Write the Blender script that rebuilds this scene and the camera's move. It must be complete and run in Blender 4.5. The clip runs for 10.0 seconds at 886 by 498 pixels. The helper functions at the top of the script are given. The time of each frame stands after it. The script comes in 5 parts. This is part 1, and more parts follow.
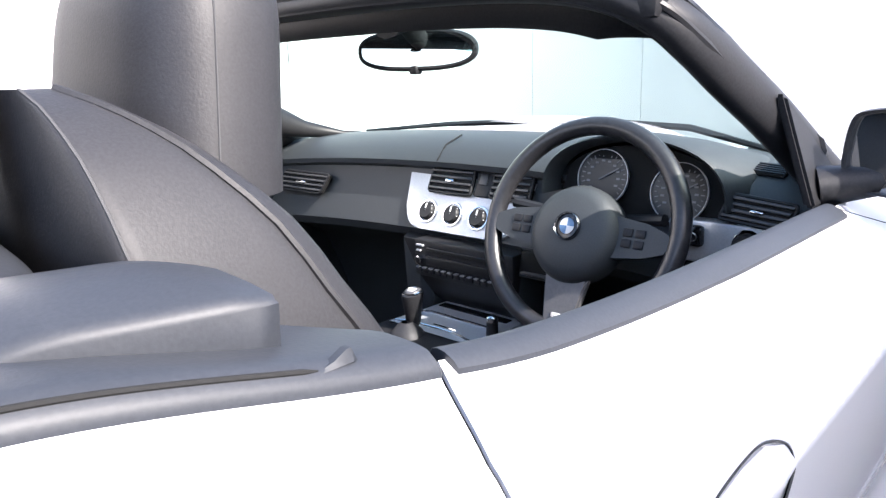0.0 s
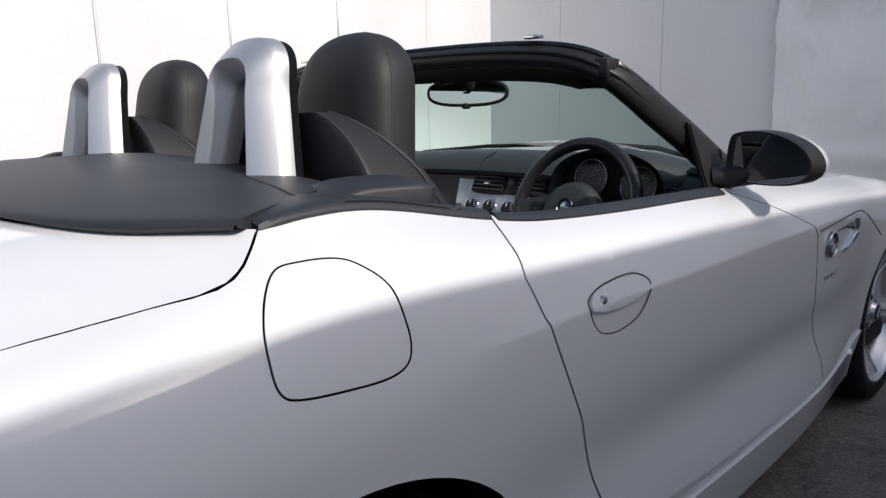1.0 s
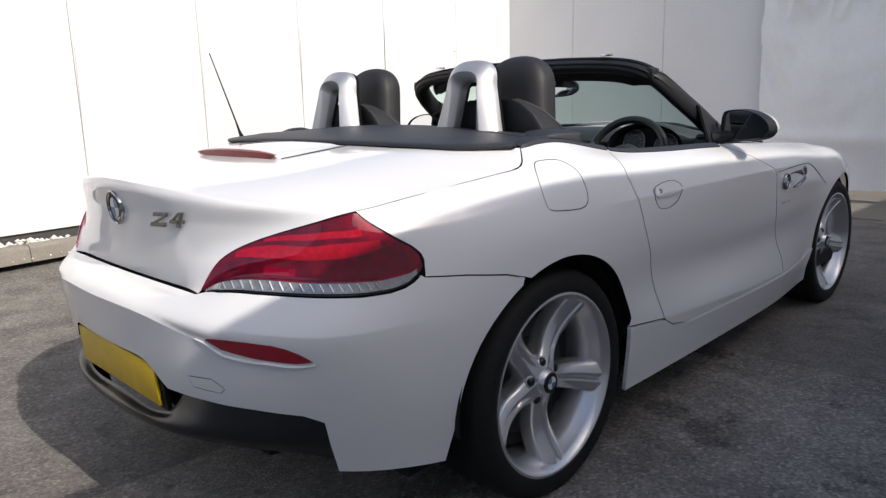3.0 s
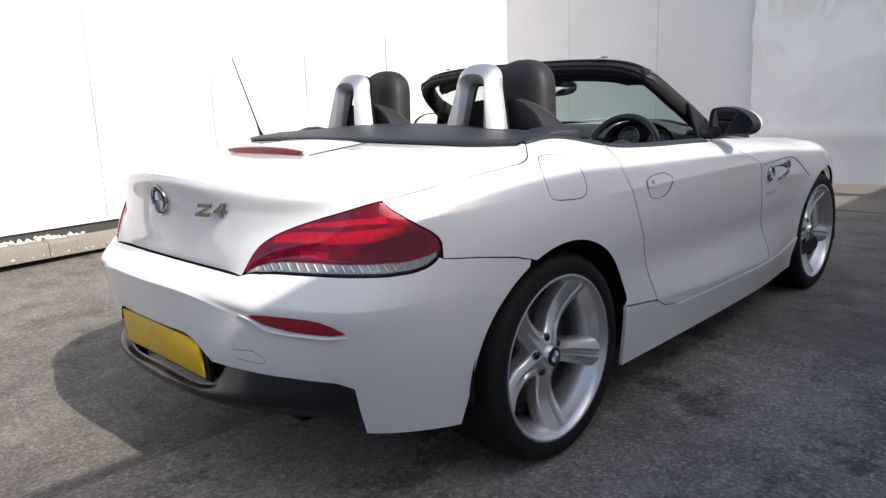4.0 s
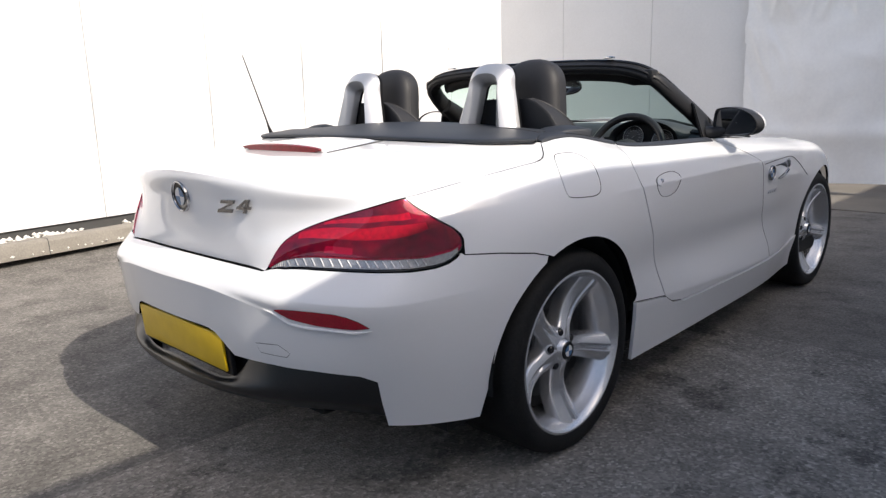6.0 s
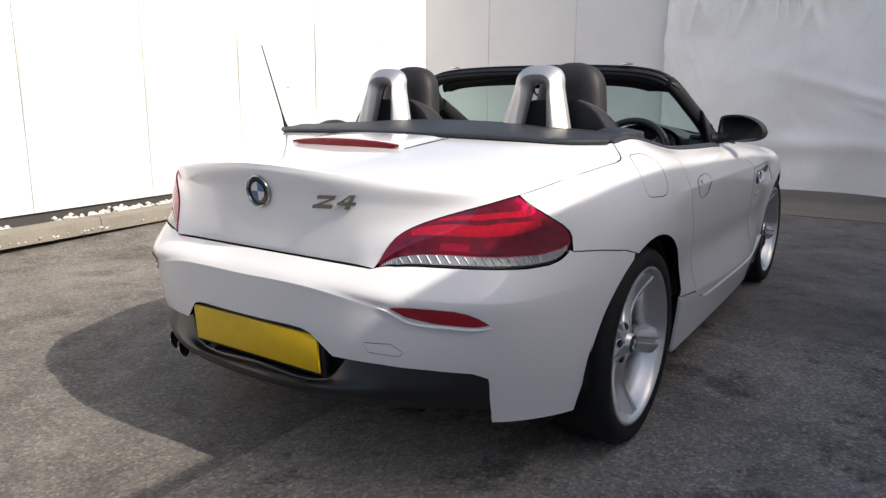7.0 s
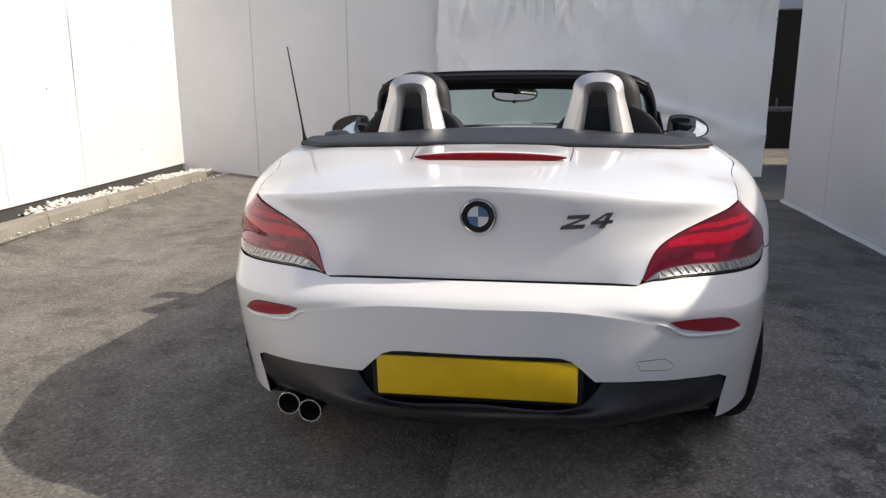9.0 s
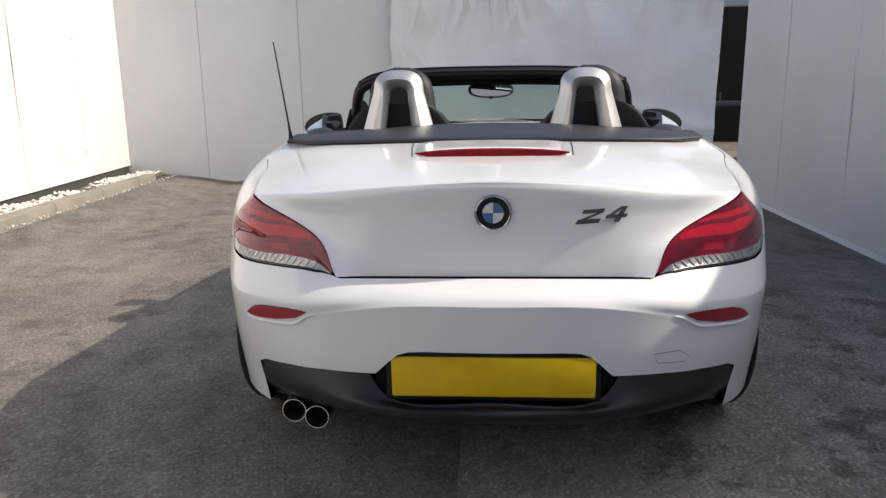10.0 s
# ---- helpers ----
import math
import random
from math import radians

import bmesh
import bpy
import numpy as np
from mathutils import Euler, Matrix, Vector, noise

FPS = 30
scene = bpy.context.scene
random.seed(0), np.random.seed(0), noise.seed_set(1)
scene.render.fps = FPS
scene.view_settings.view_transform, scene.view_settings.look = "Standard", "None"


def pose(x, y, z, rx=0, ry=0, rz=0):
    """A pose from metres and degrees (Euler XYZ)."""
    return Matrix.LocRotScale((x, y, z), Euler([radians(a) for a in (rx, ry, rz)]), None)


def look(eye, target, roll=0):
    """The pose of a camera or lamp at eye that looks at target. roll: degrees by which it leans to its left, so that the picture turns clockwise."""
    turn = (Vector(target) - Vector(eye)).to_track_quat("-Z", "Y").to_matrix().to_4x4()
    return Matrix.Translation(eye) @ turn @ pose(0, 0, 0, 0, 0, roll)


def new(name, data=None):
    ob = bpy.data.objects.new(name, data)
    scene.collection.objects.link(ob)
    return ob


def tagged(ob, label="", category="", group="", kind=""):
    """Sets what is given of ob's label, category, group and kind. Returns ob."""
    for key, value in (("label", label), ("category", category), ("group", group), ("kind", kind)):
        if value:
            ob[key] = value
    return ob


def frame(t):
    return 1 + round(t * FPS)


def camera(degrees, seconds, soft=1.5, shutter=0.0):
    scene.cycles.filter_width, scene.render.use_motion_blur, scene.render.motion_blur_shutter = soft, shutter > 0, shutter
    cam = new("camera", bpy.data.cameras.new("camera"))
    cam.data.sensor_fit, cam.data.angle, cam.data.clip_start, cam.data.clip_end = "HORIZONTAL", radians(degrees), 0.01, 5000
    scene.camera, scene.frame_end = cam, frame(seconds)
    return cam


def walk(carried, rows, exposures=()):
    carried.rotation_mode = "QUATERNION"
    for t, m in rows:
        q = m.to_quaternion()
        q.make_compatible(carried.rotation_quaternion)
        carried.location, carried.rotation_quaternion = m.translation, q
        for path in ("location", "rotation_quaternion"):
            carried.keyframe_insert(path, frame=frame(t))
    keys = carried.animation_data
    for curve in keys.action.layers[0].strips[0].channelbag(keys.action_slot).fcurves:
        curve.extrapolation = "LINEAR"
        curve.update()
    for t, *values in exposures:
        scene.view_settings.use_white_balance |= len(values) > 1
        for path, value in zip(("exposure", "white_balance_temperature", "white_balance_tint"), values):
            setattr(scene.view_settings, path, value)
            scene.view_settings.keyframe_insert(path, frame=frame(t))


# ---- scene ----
cam = camera(64.0, 10.0, soft=1.35)
PATH = [
    (0, (1.021, 0.1, 1.089), (-0.313, 1.51, 0.608), -1.8),
    (0.5, (1.245, -0.149, 1.083), (-0.153, 1.223, 0.678), -0.9),
    (1, (1.451, -0.404, 1.087), (0.046, 0.966, 0.702), -1.2),
    (1.5, (1.603, -0.697, 1.08), (0.228, 0.696, 0.667), -1.7),
    (2, (1.765, -0.951, 1.082), (0.356, 0.411, 0.68), -1.3),
    (2.5, (1.875, -1.192, 1.089), (0.427, 0.126, 0.678), -1.5),
    (3, (1.933, -1.49, 1.076), (0.54, -0.111, 0.677), -1.6),
    (4.5, (2.065, -1.678, 1.09), (0.678, -0.297, 0.681), -2.1),
    (5, (2.061, -1.683, 1.09), (0.662, -0.313, 0.682), -2.4),
    (5.5, (2.065, -1.68, 1.091), (0.662, -0.315, 0.682), -2.3),
    (7, (1.553, -2.136, 1.091), (0.447, -0.522, 0.676), 0.3),
    (7.5, (1.179, -2.321, 1.105), (0.262, -0.593, 0.687), 0.3),
    (8, (0.802, -2.508, 1.13), (0.199, -0.65, 0.703), 0.9),
    (8.5, (0.436, -2.537, 1.126), (0.04, -0.624, 0.699), -0.4),
    (9, (0.164, -2.551, 1.137), (-0.115, -0.618, 0.709), -0.3),
    (9.5, (0.02, -2.548, 1.143), (-0.12, -0.602, 0.706), -0.9),
    (10, (-0.014, -2.535, 1.131), (-0.139, -0.587, 0.696), -0.8),
]
walk(cam, [(t, look(eye, target, roll)) for t, eye, target, roll in PATH], [(0.0, 2.0, 6400, 14), (0.2, 1.5, 6400, 12), (0.5, 0.48, 6450, 10), (0.9, -0.25, 6450, 10), (2.0, -0.38, 6550, 10), (3.0, -0.08, 6750, 10), (4.4, 0.27, 6750, 10), (5.7, 0.27, 6800, 10), (7.0, 0.12, 7050, 10), (9.0, 0.03, 7100, 10), (10.0, 0.03, 7100, 10)])

# ---- light ----
SUN = Vector((1.1, 0.032, 0.96)).normalized()
world = bpy.data.worlds.new("world")
scene.world = world
world.use_nodes = True
sky = world.node_tree.nodes.new("ShaderNodeTexSky")
sky.sky_type, sky.sun_disc = "NISHITA", False
sky.sun_elevation = math.asin(SUN.z)
sky.sun_rotation = math.atan2(SUN.x, SUN.y)
sky.dust_density, sky.ozone_density = 3.0, 1.0
world.node_tree.links.new(sky.outputs[0], world.node_tree.nodes["Background"].inputs[0])
world.node_tree.nodes["Background"].inputs[1].default_value = 0.19
lamp = bpy.data.lights.new("sun", "SUN")
lamp.energy, lamp.angle, lamp.color = 4.0, radians(0.6), (1.0, 0.95, 0.88)
new("sun", lamp).matrix_world = look(SUN * 30, (0, 0, 0))


# ---- materials ----
def material(name, colour, rough=0.5, metal=0.0, grain=0.0, size=60.0, bump=0.0, coat=0.0, colour2=None, big=0.0, bigsize=3.0, spec=0.5, relief=0.0006):
    """A principled surface; grain and big mix colour and colour2 at two scales, bump gives fine relief."""
    m = bpy.data.materials.new(name)
    m.use_nodes = True
    nt = m.node_tree
    b = nt.nodes["Principled BSDF"]
    b.inputs["Base Color"].default_value = (*colour, 1)
    b.inputs["Roughness"].default_value = rough
    b.inputs["Metallic"].default_value = metal
    b.inputs["Specular IOR Level"].default_value = spec
    if coat:
        b.inputs["Coat Weight"].default_value = coat
        b.inputs["Coat Roughness"].default_value = 0.03
    if grain or bump or big:
        tc = nt.nodes.new("ShaderNodeTexCoord")
        n1 = nt.nodes.new("ShaderNodeTexNoise")
        n1.inputs["Scale"].default_value, n1.inputs["Detail"].default_value = size, 4.0
        n2 = nt.nodes.new("ShaderNodeTexNoise")
        n2.inputs["Scale"].default_value, n2.inputs["Detail"].default_value = bigsize, 5.0
        for n in (n1, n2):
            nt.links.new(tc.outputs["Object"], n.inputs["Vector"])
        if grain or big:
            a = nt.nodes.new("ShaderNodeMath")
            a.operation, a.inputs[1].default_value = "MULTIPLY", grain
            nt.links.new(n1.outputs["Fac"], a.inputs[0])
            c = nt.nodes.new("ShaderNodeMath")
            c.operation, c.inputs[1].default_value = "MULTIPLY_ADD", big
            nt.links.new(n2.outputs["Fac"], c.inputs[0])
            nt.links.new(a.outputs[0], c.inputs[2])
            r = nt.nodes.new("ShaderNodeMapRange")
            r.inputs["From Min"].default_value, r.inputs["From Max"].default_value = 0.32 * (grain + big), 0.68 * (grain + big)
            nt.links.new(c.outputs[0], r.inputs["Value"])
            mix = nt.nodes.new("ShaderNodeMix")
            mix.data_type = "RGBA"
            mix.inputs["A"].default_value, mix.inputs["B"].default_value = (*colour, 1), (*(colour2 or colour), 1)
            nt.links.new(r.outputs[0], mix.inputs["Factor"])
            nt.links.new(mix.outputs["Result"], b.inputs["Base Color"])
        if bump:
            bp = nt.nodes.new("ShaderNodeBump")
            bp.inputs["Strength"].default_value, bp.inputs["Distance"].default_value = bump, relief
            nt.links.new(n1.outputs["Fac"], bp.inputs["Height"])
            nt.links.new(bp.outputs[0], b.inputs["Normal"])
    return m


def clear(name, tint, gloss=0.06, rough=0.02, haze=0.0, film_tint=(0.6, 0.3, 0.36)):
    """Clear tinted glass or plastic: light passes straight through, with a Fresnel gloss; haze mixes in a tinted
    diffuse film, for hazed plastic and its glare in sun.
    """
    m = bpy.data.materials.new(name)
    m.use_nodes = True
    nt = m.node_tree
    nt.nodes.remove(nt.nodes["Principled BSDF"])
    tr, gl, mix, lw, pw, ad = (nt.nodes.new("ShaderNode" + k) for k in ("BsdfTransparent", "BsdfGlossy", "MixShader", "LayerWeight", "Math", "Math"))
    tr.inputs[0].default_value = (*tint, 1)
    gl.inputs["Roughness"].default_value = rough
    lw.inputs[0].default_value = 0.5
    pw.operation, pw.inputs[1].default_value = "POWER", 4.0
    ad.operation, ad.inputs[1].default_value, ad.inputs[2].default_value = "MULTIPLY_ADD", 0.9, gloss
    nt.links.new(lw.outputs["Facing"], pw.inputs[0])
    nt.links.new(pw.outputs[0], ad.inputs[0])
    nt.links.new(ad.outputs[0], mix.inputs[0])
    body = tr.outputs[0]
    if haze:
        film_, veil = nt.nodes.new("ShaderNodeBsdfDiffuse"), nt.nodes.new("ShaderNodeMixShader")
        film_.inputs[0].default_value, veil.inputs[0].default_value = (*film_tint, 1), haze
        nt.links.new(body, veil.inputs[1])
        nt.links.new(film_.outputs[0], veil.inputs[2])
        body = veil.outputs[0]
    nt.links.new(body, mix.inputs[1])
    nt.links.new(gl.outputs[0], mix.inputs[2])
    nt.links.new(mix.outputs[0], nt.nodes["Material Output"].inputs[0])
    return m


PAINT = material("pearl_white_paint", (0.78, 0.78, 0.79), 0.32, grain=0.4, size=900, colour2=(0.74, 0.74, 0.755), coat=1.0, spec=.4)
BLACK = material("black_plastic", (0.012, 0.012, 0.013), 0.45, grain=1, size=300, colour2=(0.019, 0.019, 0.021), bump=0.15, spec=.28)
SHEEN = material("smooth_black_plastic", (0.011, 0.011, 0.012), 0.32, grain=1, size=300, colour2=(0.015, 0.015, 0.016), bump=0.08, spec=.4)
GLOSSBLACK = material("gloss_black_trim", (0.012, 0.012, 0.013), 0.15)
# Flat black for the underbody; also paints the shade of gaps, hollows and backings.
VOID = material("underbody_and_shade_black", (0.006, 0.006, 0.006), 0.9)
LEATHER = material("black_leather", (0.017, 0.017, 0.019), 0.55, grain=1, size=420, colour2=(0.027, 0.027, 0.030), bump=0.35, spec=.32, big=.3, bigsize=9)
SATIN = material("satin_silver", (0.60, 0.60, 0.61), 0.42, metal=0.75, grain=0.6, size=500, colour2=(0.55, 0.55, 0.56))
ALLOY = material("silver_alloy", (0.66, 0.66, 0.67), 0.27, metal=0.8, grain=0.5, size=200, colour2=(0.60, 0.60, 0.61))
CHROME = material("chrome", (0.75, 0.75, 0.76), 0.08, metal=1.0)
DARKCHROME = material("dark_chrome", (.34, .34, .35), .18, metal=1.0)
IRON = material("dark_iron", (.022, .022, .023), .6, metal=.4)
RUBBER = material("tyre_rubber", (0.010, 0.010, 0.010), 0.7, grain=1, size=120, colour2=(0.016, 0.0155, 0.015), bump=0.2, spec=.22)
DECK = material("tonneau_vinyl", (0.020, 0.023, 0.029), 0.52, grain=1, size=350, colour2=(0.029, 0.032, 0.039), bump=0.2, spec=.4, big=.4, bigsize=6)
YELLOW = material("plate_yellow", (0.72, 0.47, 0.012), 0.35, grain=0.5, size=20, colour2=(0.66, 0.42, 0.01))
BLUE = material("enamel_blue", (0.07, 0.15, 0.28), 0.2)
WHITE = material("enamel_white", (0.62, 0.62, 0.63), 0.2)
REDIN = material("lamp_red_reflector", (0.36, 0.008, 0.055), 0.2, grain=1, size=55, colour2=(0.20, 0.004, 0.018), bump=.8, relief=.003)
REDDARK = material("lamp_dark_red", (0.26, 0.004, 0.045), 0.2, grain=1, size=30, colour2=(0.08, 0.002, 0.014), bump=.7, relief=.003)
# The lens film is tinted pink to imitate sun glare on hazed plastic.
REDLENS = clear("red_lens", (0.84, 0.04, 0.29), 0.06, haze=.05, film_tint=(.50, .06, .28))
CLEARLENS = clear("clear_lens", (0.93, 0.93, 0.93))
GLASS = clear("green_tinted_glass", (0.71, 0.89, 0.84))
MIRROR = material("mirror_glass", (0.8, 0.82, 0.84), 0.01, metal=1.0)
SCREEN = material("dial_face", (0.012, 0.012, 0.013), 0.35)


def asphalt(name, dark, light, stain, tint=(1.0, 0.96, 0.9), speck=1.2, scale=105.0):
    """Worn asphalt: stone speckle, wear and large stains at real sizes, with a rough bump."""
    m = bpy.data.materials.new(name)
    m.use_nodes = True
    nt = m.node_tree
    b = nt.nodes["Principled BSDF"]
    b.inputs["Roughness"].default_value = 0.9
    b.inputs["Specular IOR Level"].default_value = 0.25
    geo = nt.nodes.new("ShaderNodeNewGeometry")

    def tex(kind, scale, detail=3.0, rough=0.6):
        n = nt.nodes.new(kind)
        n.inputs["Scale"].default_value = scale
        if kind == "ShaderNodeTexNoise":
            n.inputs["Detail"].default_value, n.inputs["Roughness"].default_value = detail, rough
        nt.links.new(geo.outputs["Position"], n.inputs["Vector"])
        return n

    def ranged(socket, a, c, lo, hi):
        r = nt.nodes.new("ShaderNodeMapRange")
        for key, v in zip(("From Min", "From Max", "To Min", "To Max"), (a, c, lo, hi)):
            r.inputs[key].default_value = v
        nt.links.new(socket, r.inputs["Value"])
        return r.outputs[0]

    def times(p, q):
        k = nt.nodes.new("ShaderNodeMath")
        k.operation = "MULTIPLY"
        nt.links.new(p, k.inputs[0])
        nt.links.new(q, k.inputs[1])
        return k.outputs[0]

    stone = tex("ShaderNodeTexVoronoi", scale)
    fine = tex("ShaderNodeTexNoise", 70.0, 5.0, 0.75)
    wear = tex("ShaderNodeTexNoise", 5.0, 6.0, 0.65)
    big = tex("ShaderNodeTexNoise", 0.9, 5.0, 0.6)
    spot = tex("ShaderNodeTexNoise", 2.3, 6.0, 0.7)
    f = times(ranged(stone.outputs["Color"], 0.1, 0.9, 0.78, 1.22), ranged(fine.outputs["Fac"], 0.3, 0.7, 0.84, 1.16))
    f = times(f, ranged(stone.outputs["Color"], 0.72, 0.92, 1.0, speck))
    f = times(f, ranged(wear.outputs["Fac"], 0.32, 0.68, 0.82, 1.16))
    f = times(f, ranged(big.outputs["Fac"], 0.35, 0.65, 0.82, 1.15))
    f = times(f, ranged(spot.outputs["Fac"], 0.535, 0.60, 1.0, stain))
    mix = nt.nodes.new("ShaderNodeMix")
    mix.data_type = "RGBA"
    mix.inputs["A"].default_value = (*(dark * t for t in tint), 1)
    mix.inputs["B"].default_value = (*(light * t for t in tint), 1)
    nt.links.new(ranged(f, 0.35, 1.6, 0.0, 1.0), mix.inputs["Factor"])
    nt.links.new(mix.outputs["Result"], b.inputs["Base Color"])
    bp = nt.nodes.new("ShaderNodeBump")
    bp.inputs["Strength"].default_value, bp.inputs["Distance"].default_value = 0.4, 0.004
    nt.links.new(stone.outputs["Distance"], bp.inputs["Height"])
    nt.links.new(bp.outputs[0], b.inputs["Normal"])
    return m


ASPHALT = asphalt("asphalt", 0.03, 0.265, 0.80, (1.0, 0.935, 0.86), 1.2, 100.0)
# Lighter copy of the asphalt: brightening for the shaded ground, put into the colour.
PATCH = asphalt("shade_lifted_asphalt", 0.03, 0.40, 0.66, (1.0, 0.92, 0.83), 1.25, 105.0)
SMOOTH = asphalt("smooth_asphalt", 0.05, 0.31, 0.8, (1.0, 0.92, 0.83), 1.1, 130.0)
PANEL = material("white_painted_board", (0.72, 0.72, 0.73), 0.55, grain=0.3, size=40, colour2=(0.62, 0.62, 0.63), big=0.9, bigsize=0.8)
SHEET = material("white_tarpaulin", (0.86, 0.86, 0.86), 0.42, grain=0.4, size=30, colour2=(0.76, 0.76, 0.77), big=0.8, bigsize=1.5)
CONCRETE = material("pale_concrete", (0.27, 0.25, 0.215), 0.9, grain=0.8, size=90, colour2=(0.17, 0.155, 0.135), bump=0.8, big=0.7, bigsize=2.0)
PAVING = material("worn_concrete", (0.23, 0.205, 0.175), 0.9, grain=0.8, size=90, colour2=(0.15, 0.135, 0.115), bump=0.8, big=0.7, bigsize=2.0)
STONE = material("white_gravel", (0.72, 0.7, 0.66), 0.9, grain=0.8, size=40, colour2=(0.5, 0.48, 0.44), bump=0.5)
GRIT = material("dirty_grit", (.30, .28, .24), .95, grain=1, size=60, colour2=(.10, .09, .075), bump=1.0, big=.6, bigsize=4.0)
SEAM = material("dark_joint", (0.05, 0.05, 0.05), 0.8)


DASH = material("dash_vinyl", (.027, .031, .034), .55, grain=1, size=500, colour2=(.037, .042, .046), bump=.3)
DIALMARK = material("dial_print", (.20, .20, .21), .5)
THREAD = material("grey_thread", (.045, .045, .047), .8)
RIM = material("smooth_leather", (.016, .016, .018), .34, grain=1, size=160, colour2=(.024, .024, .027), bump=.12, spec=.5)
SILVER = material("brushed_aluminium", (.55, .57, .6), .35, metal=.5, grain=1, size=300, colour2=(.48, .5, .53))
TRIMGREY = material("grey_plastic", (.040, .040, .043), .42, grain=1, size=200, colour2=(.052, .052, .055))
SPOKE = material("grey_metal_paint", (.11, .11, .115), .4, metal=.3, grain=1, size=200, colour2=(.09, .09, .095))


# ---- mesh helpers ----
def part(name, bm, mat, parent, label="", smooth=True):
    """Link a bmesh as one mesh object under a thing or a part."""
    me = bpy.data.meshes.new(name)
    bmesh.ops.recalc_face_normals(bm, faces=bm.faces) if smooth != "keep" else None
    bm.to_mesh(me)
    bm.free()
    for p in me.polygons:
        p.use_smooth = bool(smooth)
    if smooth is True:
        me.set_sharp_from_angle(angle=radians(40))
    me.materials.append(mat)
    ob = new(name, me)
    if parent and parent.parent and parent.parent.parent:
        parent = parent.parent
    if parent:
        ob.parent = parent
    return tagged(ob, label)


def box(x0, y0, z0, x1, y1, z1, bevel=0.0, seg=2, bm=None):
    bm = bm or bmesh.new()
    r = bmesh.ops.create_cube(bm, size=1.0, matrix=Matrix.LocRotScale(((x0 + x1) / 2, (y0 + y1) / 2, (z0 + z1) / 2), None, (abs(x1 - x0), abs(y1 - y0), abs(z1 - z0))))
    if bevel:
        es = list({e for v in r["verts"] for e in v.link_edges})
        bmesh.ops.bevel(bm, geom=es, offset=bevel, segments=seg, affect="EDGES", profile=0.5)
    return bm


def moved(bm, m):
    bmesh.ops.transform(bm, matrix=m, verts=bm.verts)
    return bm


def grid(rows, bm=None, close_u=False, close_v=False, caps=False):
    """Quads over rows of points."""
    bm = bm or bmesh.new()
    vs = [[bm.verts.new(p) for p in row] for row in rows]
    n, m = len(vs), len(vs[0])
    for i in range(n if close_u else n - 1):
        for j in range(m if close_v else m - 1):
            bm.faces.new((vs[i][j], vs[(i + 1) % n][j], vs[(i + 1) % n][(j + 1) % m], vs[i][(j + 1) % m]))
    if caps:
        for row in (vs[0], vs[-1]):
            bm.faces.new(row)
    return bm


def catmull(C, t):
    """Catmull-Rom through the control points C (n, ...) at parameters t in 0..n-1."""
    C, t = np.asarray(C, float), np.asarray(t, float)
    n = len(C)
    t = np.clip(t, 0, n - 1)
    i = np.minimum(t.astype(int), n - 2)
    f = (t - i).reshape(t.shape + (1,) * (C.ndim - 1))
    p0, p1, p2, p3 = C[np.maximum(i - 1, 0)], C[i], C[i + 1], C[np.minimum(i + 2, n - 1)]
    m1 = np.where((i > 0).reshape(f.shape), (p2 - p0) / 2, p2 - p1)
    m2 = np.where((i < n - 2).reshape(f.shape), (p3 - p1) / 2, p2 - p1)
    if C.ndim == 3:
        # uneven spacing: shorten the tangents beside a short span
        h0, h1, h2 = (np.linalg.norm(q, axis=-1, keepdims=True) + 1e-9 for q in (p1 - p0, p2 - p1, p3 - p2))
        for a, b, first in ((h0, h1, True), (h1, h2, False)):
            w = np.clip(np.maximum(a / b, b / a) - 1.8, 0, 1)
            d0, d1 = ((p1 - p0) / a, (p2 - p1) / b) if first else ((p2 - p1) / a, (p3 - p2) / b)
            t_ = np.where(h1 > 3.4 * np.where(h1 == a, b, a), p2 - p1, (d0 * b + d1 * a) / (a + b) * h1)
            if first:
                m1 = np.where((i > 0).reshape(f.shape), m1 + (t_ - m1) * w, m1)
            else:
                m2 = np.where((i < n - 2).reshape(f.shape), m2 + (t_ - m2) * w, m2)
    return (2 * f**3 - 3 * f**2 + 1) * p1 + (f**3 - 2 * f**2 + f) * m1 + (3 * f**2 - 2 * f**3) * p2 + (f**3 - f**2) * m2


def tube(points, radius, seg=8, closed=False, bm=None, flat=1.0, up=(0, 0, 1)):
    """A tube along a path; radius may be one number or one a point."""
    P = [Vector(p) for p in points]
    n = len(P)
    rows = []
    for k, p in enumerate(P):
        d = (P[(k + 1) % n] - P[k - 1]) if closed else (P[min(k + 1, n - 1)] - P[max(k - 1, 0)])
        d.normalize()
        a = d.cross(Vector(up))
        a = a.normalized() if a.length > 1e-4 else d.orthogonal().normalized()
        b = a.cross(d)
        r = radius[k] if hasattr(radius, "__len__") else radius
        rows.append([p + a * (r * flat * math.cos(q)) + b * (r * math.sin(q)) for q in (2 * math.pi * j / seg for j in range(seg))])
    return grid(rows, bm, close_u=closed, close_v=True, caps=not closed)


def lathe(profile, seg=48, bm=None, axis="x", caps=False):
    """Turn (radius, along) pairs round an axis."""
    rows = []
    for k in range(seg):
        q = 2 * math.pi * k / seg
        rows.append([Vector((a, r * math.cos(q), r * math.sin(q))) if axis == "x" else Vector((r * math.cos(q), r * math.sin(q), a)) for r, a in profile])
    return grid(rows, bm, close_u=True)


